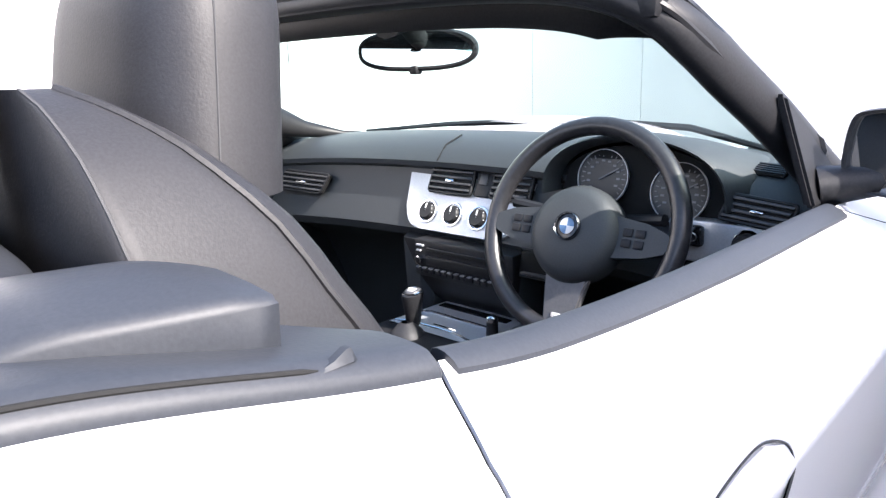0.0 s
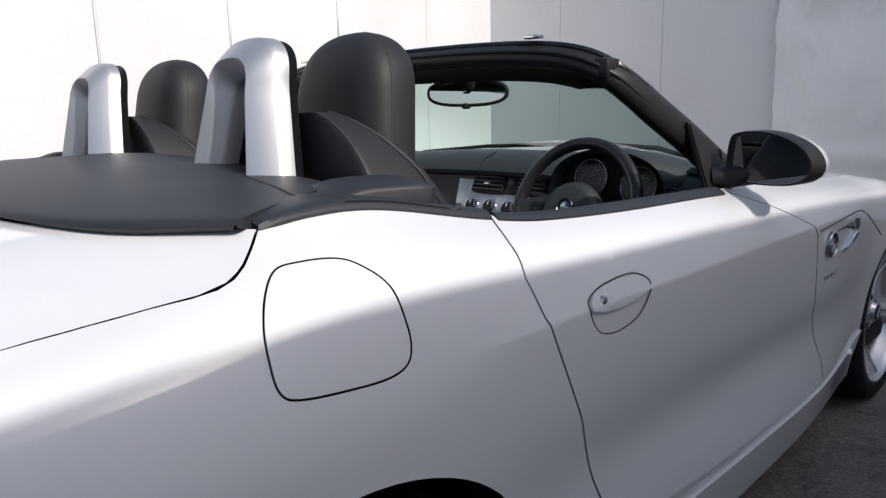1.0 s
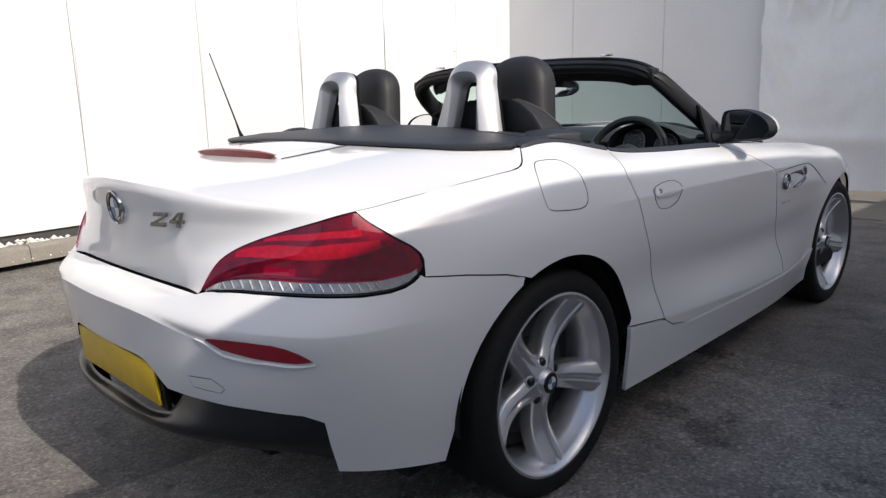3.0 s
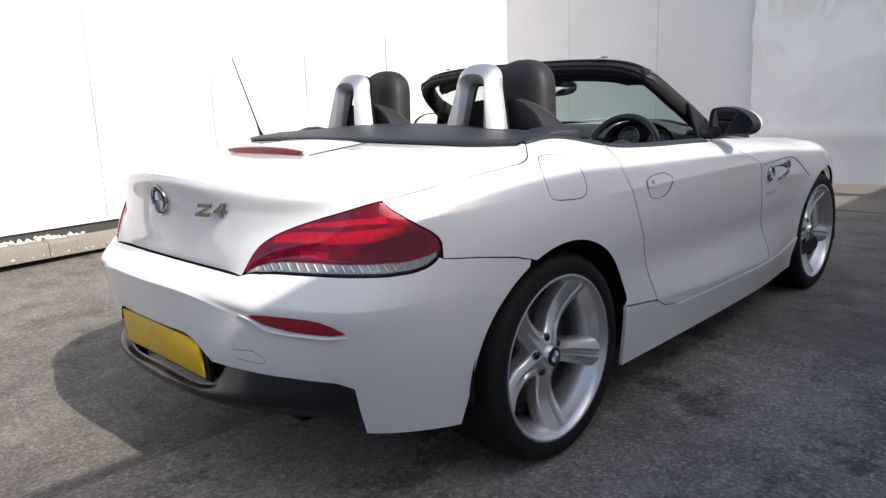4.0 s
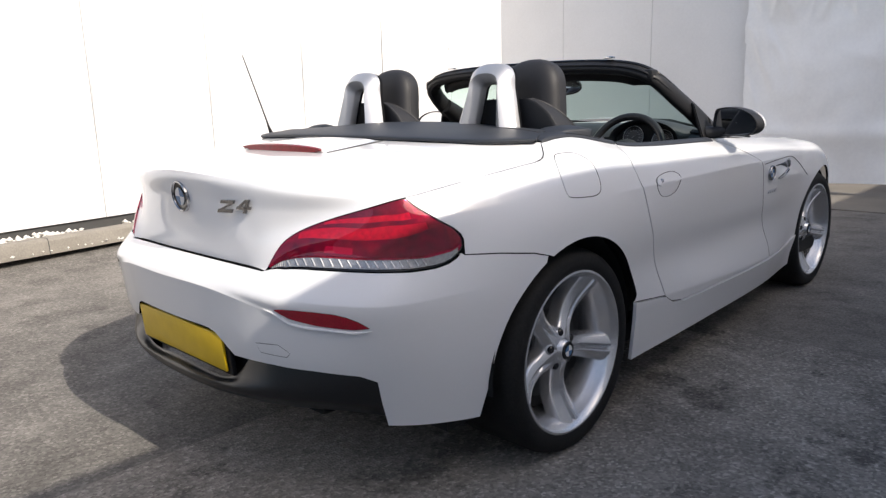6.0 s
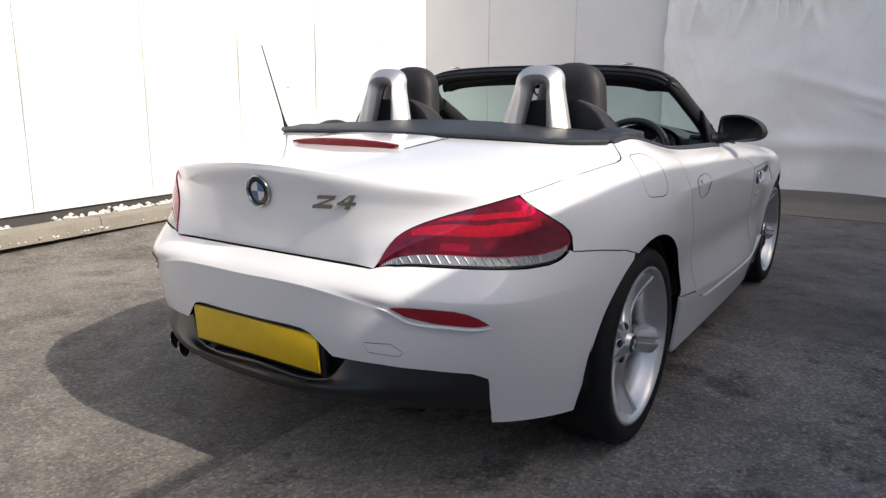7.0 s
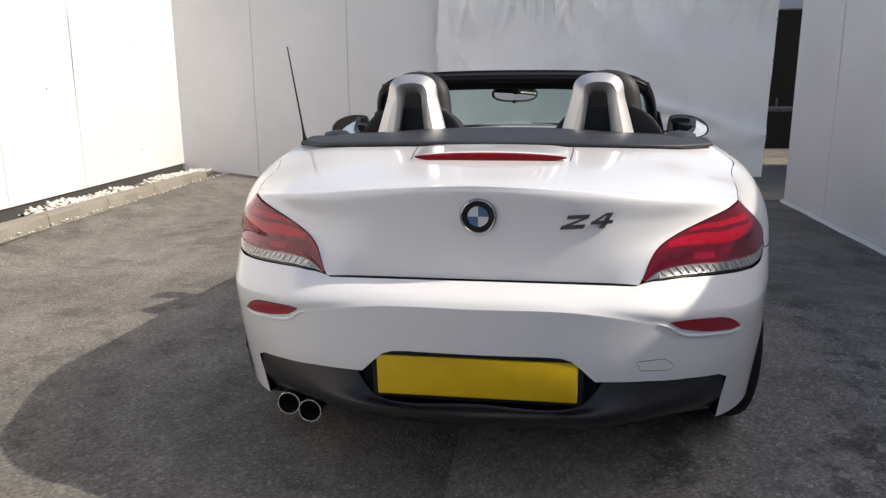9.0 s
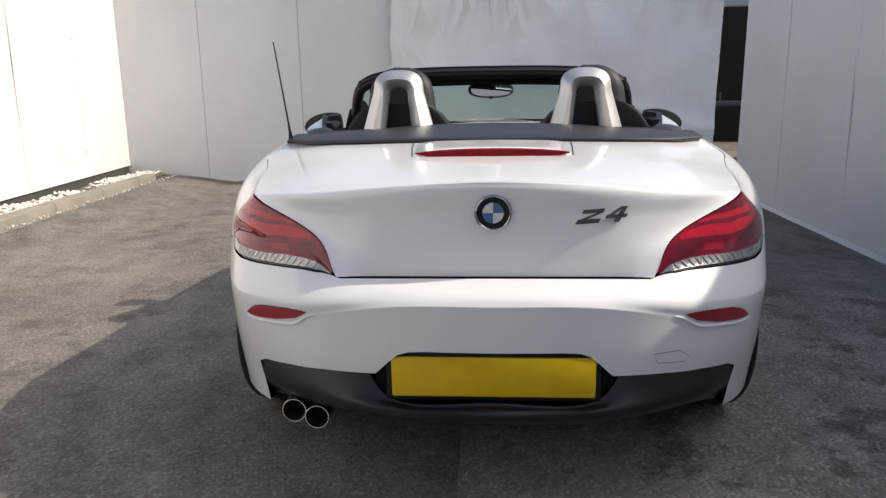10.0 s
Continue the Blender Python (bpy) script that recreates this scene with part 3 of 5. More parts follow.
half_bumper = np.concatenate([BUMPER_SEAM[::-1], LIGHT_LOW, [(12.5, 4.0), (13.0, 4.0)]])
CUT = [(10.0, 0.0), (10.05, .45), (10.07, .82), (10.25, .95), (10.7, 1.05), (11.18, 1.10), (11.78, 1.10), (11.92, 1.27), (12.03, 1.38), (12.14, 1.42), (12.3, 1.43), (13.0, 1.43)]
half_low = np.concatenate([ARCH_UV[lower][::-1], [(9.2, 0.0), (9.6, 0.0)], CUT])
bumper = np.concatenate([half_bumper, left(half_bumper)[::-1][1:], left(half_low), half_low[::-1][1:]])

HANDLE = smooth_loop([(6.0, 4.1), (5.97, 4.22), (5.9, 4.31), (5.8, 4.36), (5.72, 4.35), (5.66, 4.22), (5.645, 4.08), (5.665, 3.90), (5.72, 3.74), (5.83, 3.66), (5.93, 3.71), (5.985, 3.89)])

for flipped in (False, True):
    skin(SIDE, quarter, "quarter_panel", PAINT, car, holes=[FUEL], mirror=flipped, gap=.0014, rim=.003)
    skin(SIDE, FUEL, "fuel_flap", PAINT, car, gap=.0012, rim=.003, mirror=flipped) if not flipped else skin(SIDE, FUEL, "side_panel", PAINT, car, gap=-.002, mirror=True)
    skin(SIDE, door, "door", PAINT, car, mirror=flipped, holes=[HANDLE], gap=.0016, rim=.003)
    skin(SIDE, sill, "sill", PAINT, car, lift=.007, rim=.012, mirror=flipped)
    skin(SIDE, fender, "front_wing", PAINT, car, gap=0.0008, mirror=flipped)
skin(FULL, bumper, "rear_bumper", PAINT, car, rim=.024)

# boot lid
def edge(u, v=6.0):
    return tuple(SIDE.at([u], [v])[0])


H0 = [(0, -.7836, .667), (.2, -.779, .666), (.33, -.771, .664), edge(12.0)]
H1 = [(0, -.781, .745), (.2, -.7755, .745), (.34, -.759, .745), edge(11.0)]
H2 = [(0, -.786, .828), (.22, -.7745, .825), (.40, -.733, .815), edge(10.3)]
H3 = [(0, -.798, .902), (.25, -.775, .890), (.47, -.705, .866), edge(9.8)]
H4 = [(0, -.765, .914), (.25, -.735, .904), (.48, -.660, .880), edge(9.45)]
H5 = [(0, -.55, .932), (.25, -.54, .928), (.5, -.5, .91), edge(8.6)]
H6 = [(0, -.36, .952), (.25, -.35, .950), (.5, -.32, .937), edge(7.57, 5.53)]
H7 = [(0, -.20, .968), (.25, -.195, .967), (.5, -.16, .962), (.712, .005, .966)]


class Lid(Loft):
    """The boot lid's loft, drawn out at both sides to the body's seam."""

    def at(self, u, v):
        u, v = np.atleast_1d(np.asarray(u, float)), np.clip(np.atleast_1d(np.asarray(v, float)), 0, 7)
        p, rim_ = Loft.at(self, u, v), Loft.at(self, np.full(len(v), 6.0), v)
        su = np.interp(v, [0, 1, 2, 3, 4, 5, 5.35, 5.6, 5.8, 5.92, 6.0, 6.1, 6.25, 6.55, 7], [12, 11, 10.3, 9.8, 9.45, 8.6, 8.15, 7.97, 7.80, 7.66, 7.57, 7.50, 7.44, 7.37, 7.30])
        sv = np.interp(v, [0, 5, 5.35, 5.6, 5.8, 5.92, 6.0, 6.1, 6.25, 6.55, 7], [6, 6, 5.92, 5.83, 5.70, 5.57, 5.53, 5.565, 5.66, 5.82, 6.0])
        d = (SIDE.at(su, sv) - rim_) * (np.abs(u - 3) / 3)[:, None] ** 5
        d[:, 0] *= np.sign(u - 3)
        return p + d


LID = Lid([[(-x, y, z) for x, y, z in h[:0:-1]] + h for h in (H0, H1, H2, H3, H4, H5, H6, H7)])
lid_out = np.array([(u, 0.0) for u in np.linspace(0, 6, 20)] + [(6.0, v) for v in np.linspace(0.1, 7, 60)] + [(u, 7.0) for u in np.linspace(5.8, 0, 20)] + [(0.0, v) for v in np.linspace(6.9, 0.1, 60)])
skin(LID, lid_out, "boot_lid", PAINT, car, metric=(0.24, 0.11), flip=1.0)

# dark shell behind the panels
shell = np.concatenate([[(u, 5.9) for u in np.linspace(3.1, 10.6, 26)], [(11.0, 4.4), (11.3, 3.6), (12.5, 3.5), (13.0, 3.5)], [(13.0, 1.7), (12.2, 1.7), (11.9, 1.45), (11.0, 1.25), (10.3, 1.15), (9.9, .9), (9.9, .2), (9.4, 0.1)], ARCH_UV[:-1] + np.array([0, .02]), [(u, 0.05) for u in np.linspace(6.2, 3.05, 10)], front_arch[:1]])
for flipped in (False, True):
    skin(SIDE, shell, "inner_shell", VOID, car, lift=-.014, rim=0, step=.03, mirror=flipped)


# Added black bar, standing in for the shade behind the lid's lower gap.
part("gap_shade_bar", box(-.385, -.765, .60, .385, -.70, .70, .01), VOID, car)


# ---- wheels ----
def wheel(m, width, name_label):
    w = part("wheel", lathe([(.03, -.03), (.03, -.08), (.2, -.09), (.2, -.1)]), VOID, car, name_label)
    w.matrix_local = m
    R = .321
    h = width / 2
    part("tyre", lathe([(.246, .02), (.253, .027), (.266, .034), (.288, .036), (.305, .03), (.315, .016), (R, -.004), (R, -h), (R, -width + .03), (.312, -width + .01), (.27, -width), (.246, -width + .01), (.246, .02)], 72), RUBBER, w)
    rim = part("rim", lathe([(.250, .022), (.257, .026), (.2565, .031), (.250, .032), (.243, .026), (.236, .006), (.226, -.022), (.222, -.03), (.216, -.08), (.214, -width + .02)], 96), ALLOY, w)
    for k in range(5):
        rows = []
        for f in np.linspace(0, 1, 17):
            r = .030 + f * .221
            wd = .031 + .019 * f ** 1.5 + .06 * max(0, .25 - f)
            gr = .011 * min(1, max(0, f - .10) * 4)
            g = .34 - .06 * f
            x = -.010 - .022 * math.sin(min(1, f * 1.1) * math.pi) + .030 * f ** 2.2
            rows.append([Vector((x + hh, t * wd, r)) for t, hh in ((-1.08, -.06), (-1, -.022), (-.93, -.0145), (-.80, -.010), (-g - .12, -.0015), (-g, 0), (-g + .12, -.0015), (-.07, -gr), (.07, -gr), (g - .12, -.0015), (g, 0), (g + .12, -.0015), (.80, -.010), (.93, -.0145), (1, -.022), (1.08, -.06))])
        part("spoke", moved(grid(rows), Matrix.Rotation(2 * math.pi * k / 5 - .54, 4, "X")), ALLOY, rim)
    part("hub", lathe([(.001, .002), (.030, .002), (.034, -.003), (.040, -.016), (.060, -.021), (.068, -.028), (.072, -.05)]), ALLOY, w)
    cap = part("centre_cap", lathe([(.001, .006), (.027, .006), (.030, .003), (.030, .0)]), GLOSSBLACK, w, "round centre cap with blue and white quarters")
    for k in range(4):
        bm = bmesh.new()
        c = bm.verts.new((.007, 0, 0))
        ring = [bm.verts.new((.007, .018 * math.cos(q), .018 * math.sin(q))) for q in np.linspace(k * math.pi / 2, (k + 1) * math.pi / 2, 7)]
        for a, b in zip(ring, ring[1:]):
            bm.faces.new((c, a, b))
        part("quadrant", bm, (WHITE, BLUE)[k % 2], cap)
    for k in range(5):
        q = 2 * math.pi * (k + .5) / 5 - .54
        bm = lathe([(.001, .0), (.010, .0), (.0135, -.004), (.0135, -.014)], 14)
        part("wheel_bolt", moved(bm, Matrix.Translation((-.017, .054 * math.sin(-q), .054 * math.cos(q)))), GLOSSBLACK, w)
    part("brake_disc", lathe([(.06, -.085), (.165, -.085), (.165, -.1), (.06, -.1)], 40), IRON, w)
    return w


wheel(pose(.83, 0, .321), .255, "silver five-spoke alloy wheel with a low-profile tyre")
wheel(pose(.762, 2.496, .321), .225, "silver five-spoke alloy wheel with a low-profile tyre")
wheel(pose(-.83, 0, .321, 0, 0, 180), .255, "silver five-spoke alloy wheel with a low-profile tyre")
wheel(pose(-.762, 2.496, .321, 0, 0, 180), .225, "silver five-spoke alloy wheel with a low-profile tyre")
for cy in (0, 2.496):
    for sx in (-1, 1):
        rows = [[(sx * x, cy + (ARCH + .008) * math.cos(q), .325 + (ARCH + .008) * math.sin(q)) for x in ((.5, .7, .79, .835) if cy == 0 else (.5, .65, .71, .745))] for q in np.linspace(.0 if cy == 0 else .5, math.pi + .1, 26)]
        part("wheel_arch_liner", grid(rows), VOID, car)
part("underbody", box(-.74, -.45, .19, .74, 3.0, .26), VOID, car)
# Made-up tray, added to deepen the shade on the ground under the tail.
part("shade_tray", box(-.42, -.66, .225, .46, -.44, .25, .01), VOID, car)


def on(surf, u, v, lift=0.0, sign=-1.0):
    p, n = surf.at(u, v), surf.normal(np.atleast_1d(np.asarray(u, float)), np.atleast_1d(np.asarray(v, float))) * sign
    return p + n * lift


def roundel(m, r, parent, name="badge", label="round blue and white badge in a chrome ring"):
    """A round badge, its face along +z of m."""
    b = part(name, moved(lathe([(.001, .002), (r * .60, .002), (r * .62, .0025), (r * .86, .0022), (r * .88, .004), (r * .97, .004), (r, .001), (r, -.006)], 40, axis="z"), m), GLOSSBLACK, parent, label)
    part("ring", moved(lathe([(r * .86, .003), (r * .88, .006), (r * .93, .0075), (r * .99, .006), (r * 1.03, .001), (r * 1.03, -.008)], 40, axis="z"), m), DARKCHROME, b)
    for k in range(4):
        bm = bmesh.new()
        c = bm.verts.new((0, 0, .004))
        ring = [bm.verts.new((r * .58 * math.cos(q), r * .58 * math.sin(q), .004)) for q in np.linspace(k * math.pi / 2, (k + 1) * math.pi / 2, 8)]
        for a, d in zip(ring, ring[1:]):
            bm.faces.new((c, a, d))
        part("quadrant", moved(bm, m), (BLUE, WHITE)[k % 2], b)
    return b


def prism(pts, depth, m, bevel=0.0):
    """A flat shape with depth along +z, placed by m."""
    bm = bmesh.new()
    n = len(pts)
    lo, hi = [bm.verts.new((x, y, 0)) for x, y in pts], [bm.verts.new((x, y, depth)) for x, y in pts]
    bm.faces.new(hi)
    bm.faces.new(lo[::-1])
    for k in range(n):
        bm.faces.new((lo[k], lo[(k + 1) % n], hi[(k + 1) % n], hi[k]))
    if bevel:
        bmesh.ops.bevel(bm, geom=[e for e in bm.edges if all(v.co.z > depth * .9 for v in e.verts)], offset=bevel, segments=2, affect="EDGES")
    return moved(bm, m)


# ---- tail lights ----
def band(u0, u1, lo, hi, n=14):
    us = np.linspace(u0, u1, n)
    return np.array([(u, lo(u)) for u in us] + [(u, hi(u)) for u in us[::-1]])


tab = lambda us, vs: (lambda u: float(np.interp(u, us, vs)))
UPPER = [(8.958, 4.12), (8.97, 4.3), (9.022, 4.55), (9.115, 4.84), (9.245, 5.22), (9.37, 5.58), (9.5, 5.93)]
low_v = tab([9.0, 9.06, 9.15, 9.3, 9.6, 10.15, 10.62, 11.2, 11.7, 12.0], [3.87, 3.76, 3.69, 3.65, 3.66, 3.75, 3.81, 3.95, 4.05, 4.1])
mid_v = tab([9.0, 9.1, 9.4, 9.8, 10.25, 10.62, 11.23, 11.84], [4.02, 3.94, 3.90, 3.96, 4.06, 4.18, 4.42, 4.7])
END = 11.76
inner_top = [(u, 5.95) for u in np.linspace(9.65, END - .05, 18)] + [(END, 5.5)]
light_out = np.array([(u, low_v(u)) for u in np.linspace(END, 9.0, 30)] + [(8.965, 3.97)] + UPPER + inner_top)
red_out = np.array([(u, mid_v(u)) for u in np.linspace(END, 9.0, 30)] + UPPER + inner_top)
clear_out = np.array([(u, low_v(u) + .005) for u in np.linspace(END, 9.02, 30)] + [(u, mid_v(u) - .02) for u in np.linspace(9.02, END, 30)])
REDBAR = material("bright_red_bar", (.80, .010, .10), .3, grain=1, size=90, colour2=(.52, .008, .06))
WINDOW = material("bulb_window", (.45, .20, .20), .25)
DULL = material("dull_chrome", (.46, .46, .47), .25, metal=.5, grain=1, size=120, colour2=(.30, .30, .31), bump=.5, relief=.002)
bar_hi = tab([9.5, 9.75, 10.2, 10.58], [5.42, 5.42, 5.64, 5.93])
bar_lo = tab([9.5, 9.68, 10.2, 10.62], [5.16, 5.17, 5.39, 5.8])
div_lo = tab([9.3, 9.62, 10.2, 10.7, 10.9], [4.96, 5.0, 5.17, 5.7, 5.88])
bar2_lo = tab([9.2, 9.48, 9.78, 10.23, 10.6, 10.9, 11.2], [4.78, 4.62, 4.55, 4.70, 5.0, 5.5, 5.86])
REFLRED = material("red_reflector", (.42, .010, .028), .22, grain=1, size=260, colour2=(.28, .006, .018), coat=.6)
for flipped in (False, True):
    lamp_ob = skin(SIDE, light_out, "tail_light", GLOSSBLACK, car, "red tail light with a clear strip along its lower edge", gap=-.001, lift=-.004, rim=.01, mirror=flipped)
    skin(SIDE, light_out, "reflector_bowl", REDIN, lamp_ob, gap=.004, lift=-.0012, rim=0, mirror=flipped)
    skin(SIDE, band(9.54, 11.5, lambda u: min(5.9, bar_hi(u) + .03), lambda u: 5.95), "light_shade", REDDARK, lamp_ob, gap=0, lift=.0010, rim=.003, mirror=flipped)
    skin(SIDE, band(9.52, 10.6, bar_lo, bar_hi), "light_bar", REDBAR, lamp_ob, gap=0, lift=.0008, rim=.002, mirror=flipped)
    skin(SIDE, band(9.42, 10.66, div_lo, lambda u: bar_lo(u) - .01), "light_divider", REDDARK, lamp_ob, gap=0, lift=.0012, rim=.003, mirror=flipped)
    skin(SIDE, band(9.32, 10.88, bar2_lo, lambda u: div_lo(u) - .01), "light_bar", REDBAR, lamp_ob, gap=0, lift=.0006, rim=.002, mirror=flipped)
    skin(SIDE, band(9.10, 11.5, lambda u: mid_v(u) + .03, lambda u: min(5.9, bar2_lo(u)) - .03), "light_chamber", REDDARK, lamp_ob, gap=0, lift=.0004, rim=.003, mirror=flipped)
    skin(SIDE, np.array([(10.28, 4.17), (10.58, 4.30), (10.56, 4.62), (10.28, 4.40)]), "bulb_window", WINDOW, lamp_ob, gap=0, lift=.0014, rim=.002, mirror=flipped)
    skin(SIDE, red_out, "lens", REDLENS, lamp_ob, "glossy red lens", gap=.002, lift=.004, rim=.006, mirror=flipped)
    skin(SIDE, clear_out, "reflector_strip", DULL, lamp_ob, "bright ribbed strip", gap=.003, lift=-.0008, rim=0, mirror=flipped)
    for u in np.linspace(9.42, 11.6, 24):
        a, b = on(SIDE, u, low_v(u) + .06, .0004)[0], on(SIDE, u + .05, mid_v(u) - .06, .0004)[0]
        if flipped:
            a, b = a * (-1, 1, 1), b * (-1, 1, 1)
        part("rib", tube([a, b], .0020, 5), SATIN, lamp_ob)
    skin(SIDE, clear_out, "clear_lens", CLEARLENS, lamp_ob, gap=.002, lift=.003, rim=.004, mirror=flipped)
    refl = np.array([(11.02, 2.25), (10.97, 2.36), (10.9, 2.46), (10.78, 2.58), (10.6, 2.67), (10.4, 2.70), (10.28, 2.65), (10.17, 2.54), (10.05, 2.36), (10.2, 2.24), (10.42, 2.14), (10.58, 2.05), (10.75, 2.0), (10.87, 1.99), (10.95, 2.08)])
    skin(SIDE, refl, "reflector_recess", BLACK, car, gap=-.0004, lift=.0012, rim=0, mirror=flipped)
    lip = [on(SIDE, u, v, .0015)[0] * ((-1, 1, 1) if flipped else (1, 1, 1)) for u, v in catmull(np.array([(11.15, 2.05), (10.97, 1.96), (10.87, 1.90), (10.75, 1.90), (10.58, 1.95), (10.42, 2.03), (10.2, 2.14), (10.03, 2.27)]), np.linspace(0, 7, 40))]
    part("reflector_lip", tube(lip, [.0045 * min(1, .2 + .12 * min(k, 39 - k)) for k in range(40)], 8), PAINT, car)
    skin(SIDE, refl, "rear_reflector", REFLRED, car, "narrow red reflector in the bumper", gap=.002, lift=.003, rim=.004, mirror=flipped)
towing = uv_rear([(.405, .476), (.475, .479), (.503, .458), (.492, .447), (.416, .452)])
skin(SIDE, towing, "towing_eye_joint", SEAM, car, gap=-.0012, lift=.0006, rim=0)
skin(SIDE, towing, "towing_eye_cover", PAINT, car, gap=0, lift=.0010, rim=.003)

# ---- lower rear: diffuser, number plate, exhausts ----
def mirrored(row):
    return [(-x, y, z) for x, y, z in row[:0:-1]] + row


DIFF = Loft([mirrored(r) for r in (
    [(0, -.836, .345), (.26, -.820, .345), (.345, -.790, .425), (.45, -.762, .445), (.57, -.698, .440), (.668, -.618, .432)],
    [(0, -.842, .338), (.26, -.827, .338), (.345, -.812, .365), (.45, -.784, .375), (.57, -.716, .375), (.668, -.628, .375)],
    [(0, -.866, .330), (.26, -.850, .332), (.345, -.832, .334), (.45, -.792, .335), (.57, -.718, .335), (.668, -.62, .33)],
    [(0, -.856, .300), (.26, -.838, .302), (.345, -.818, .304), (.45, -.775, .306), (.57, -.70, .306), (.668, -.605, .30)],
    [(0, -.78, .255), (.26, -.765, .258), (.345, -.745, .26), (.45, -.70, .262), (.57, -.63, .262), (.668, -.56, .25)])])
us, vs = np.linspace(0, 10, 81), np.linspace(0, 4, 17)
part("diffuser", grid([[tuple(p) for p in DIFF.at(np.full(17, u), vs)] for u in us]), SHEEN, car, "black plastic lower bumper")
pocket = slab([(-.312, -.45), (.312, -.45), (.312, -.786), (-.312, -.786)], .34, .515)
part("plate_recess", pocket, VOID, car)
plate = part("number_plate", moved(box(-.26, -.004, -.0555, .26, .004, .0555, .003), pose(0, -.836, .417, 4)), YELLOW, car, "yellow rear number plate, blank")
part("plate_backing", moved(box(-.275, -.003, -.066, .275, .012, .066, .004), pose(0, -.826, .414, 4)), BLACK, car)
for x, z, y in ((-.557, .259, -.715), (-.489, .247, -.73)):
    pipe = part("exhaust_tip", moved(lathe([(.030, -.10), (.030, -.004), (.0315, .0), (.034, .0), (.035, -.004), (.035, -.2)], 32, axis="z"), pose(x, y, z, 90)), CHROME, car, "round chrome exhaust tip")
    part("pipe_inside", moved(lathe([(.001, -.06), (.0298, -.06), (.0298, -.004)], 24, axis="z"), pose(x, y, z, 90)), VOID, pipe)
part("rear_silencer", box(-.6, -.66, .255, .5, -.4, .33, .04), VOID, car)

# ---- boot lid furniture ----
roundel(look((0, -.7900, .834), (0, 1, 1.00)), .046, car)


def bar(pts, th, m, name, parent):
    return part(name, prism(pts, th, m, .0012), DARKCHROME, parent)


zm = look((.275, -.771, .824), (.05, .3, .88)) @ pose(0, 0, 0, 0, 0, 2) @ Matrix(((1, .2, 0, 0), (0, .95, 0, 0), (0, 0, 1, 0), (0, 0, 0, 1)))
script = tagged(part("model_badge", prism([(-.065, -.0185), (-.052, -.0185), (.058, -.011), (.045, -.011)], .0025, zm), SATIN, car), "chrome model badge on the boot")
for pts in ([(-.055, .018), (.0, .018), (-.004, .008), (-.058, .008)], [(-.016, .009), (-.001, .009), (-.048, -.010), (-.066, -.010)], [(-.066, -.008), (-.006, -.008), (-.010, -.019), (-.070, -.019)],
            [(.046, .020), (.058, .020), (.044, -.020), (.030, -.020)], [(.040, .020), (.05, .020), (.022, -.002), (.010, -.002)], [(.008, .0), (.063, .0), (.060, -.009), (.005, -.009)]):
    bar(pts, .005, zm, "stroke", script)

HOUSE = Loft([mirrored(r) for r in (
    [(0, -.428, .936), (.10, -.427, .936), (.19, -.424, .937), (.236, -.420, .934)],
    [(0, -.436, .964), (.10, -.434, .962), (.19, -.428, .955), (.236, -.424, .939)],
    [(0, -.405, .970), (.10, -.403, .968), (.19, -.395, .961), (.236, -.385, .948)],
    [(0, -.23, .976), (.10, -.23, .975), (.19, -.225, .972), (.236, -.22, .966)])])
part("brake_light_housing", grid([[tuple(p) for p in HOUSE.at(np.full(13, u), np.linspace(0, 3, 13))] for u in np.linspace(0, 6, 41)]), PAINT, car)
strip = [[], [], [], []]
for x in np.linspace(-.226, .226, 33):
    w = .0185 * max(.04, (1 - (x / .228) ** 2)) ** .6
    y = -.4395 + .18 * x * x
    for row, (dy, dz) in zip(strip, ((.002, -w), (-.004, -w * .7), (-.004, w * .6), (.004, w * .8))):
        row.append((x, y + dy - .003, .951 + dz))
part("high_brake_light", grid(strip), material("brake_light_red", (.24, .006, .014), .25, grain=1, size=60, colour2=(.17, .005, .01), spec=.3), car, "long narrow dark red brake light")
for sx in (1, -1):
    part("lid_joint", tube([(sx * .254, -.212, .9660), (sx * .250, -.29, .9580), (sx * .243, -.37, .9495), (sx * .238, -.425, .9435)], .0014, 6), SEAM, car)
ant = part("aerial", tube([(-.716, .0, .962), (-.7175, -.012, .995), (-.7185, -.022, 1.03), (-.73, -.106, 1.298)], [.011, .0055, .0035, .0022], 8), BLACK, car, "thin black whip aerial")
part("aerial_base", moved(lathe([(.001, .012), (.009, .01), (.017, .0), (.019, -.006)], 16, axis="z"), pose(-.716, .0, .962)), BLACK, ant)

# ---- tonneau, waist trim ----
TON = Loft([mirrored(r) for r in (
    [(0, -.200, .966), (.25, -.196, .965), (.45, -.172, .961), (.60, -.122, .956), (.716, -.02, .957)],
    [(0, -.212, .974), (.25, -.208, .973), (.45, -.184, .969), (.60, -.130, .964), (.726, -.022, .965)],
    [(0, -.195, .984), (.25, -.19, .983), (.45, -.165, .978), (.60, -.110, .973), (.720, -.006, .972)],
    [(0, -.08, .996), (.25, -.075, .995), (.45, -.055, .989), (.58, .0, .983), (.690, .05, .977)],
    [(0, .10, 1.006), (.25, .10, 1.004), (.42, .11, .994), (.56, .12, .988), (.65, .115, .980)],
    [(0, .235, 1.006), (.25, .235, 1.0), (.42, .235, .988), (.55, .225, .982), (.625, .19, .980)],
    [(0, .25, .94), (.25, .25, .94), (.42, .25, .93), (.55, .24, .92), (.615, .20, .92)])])
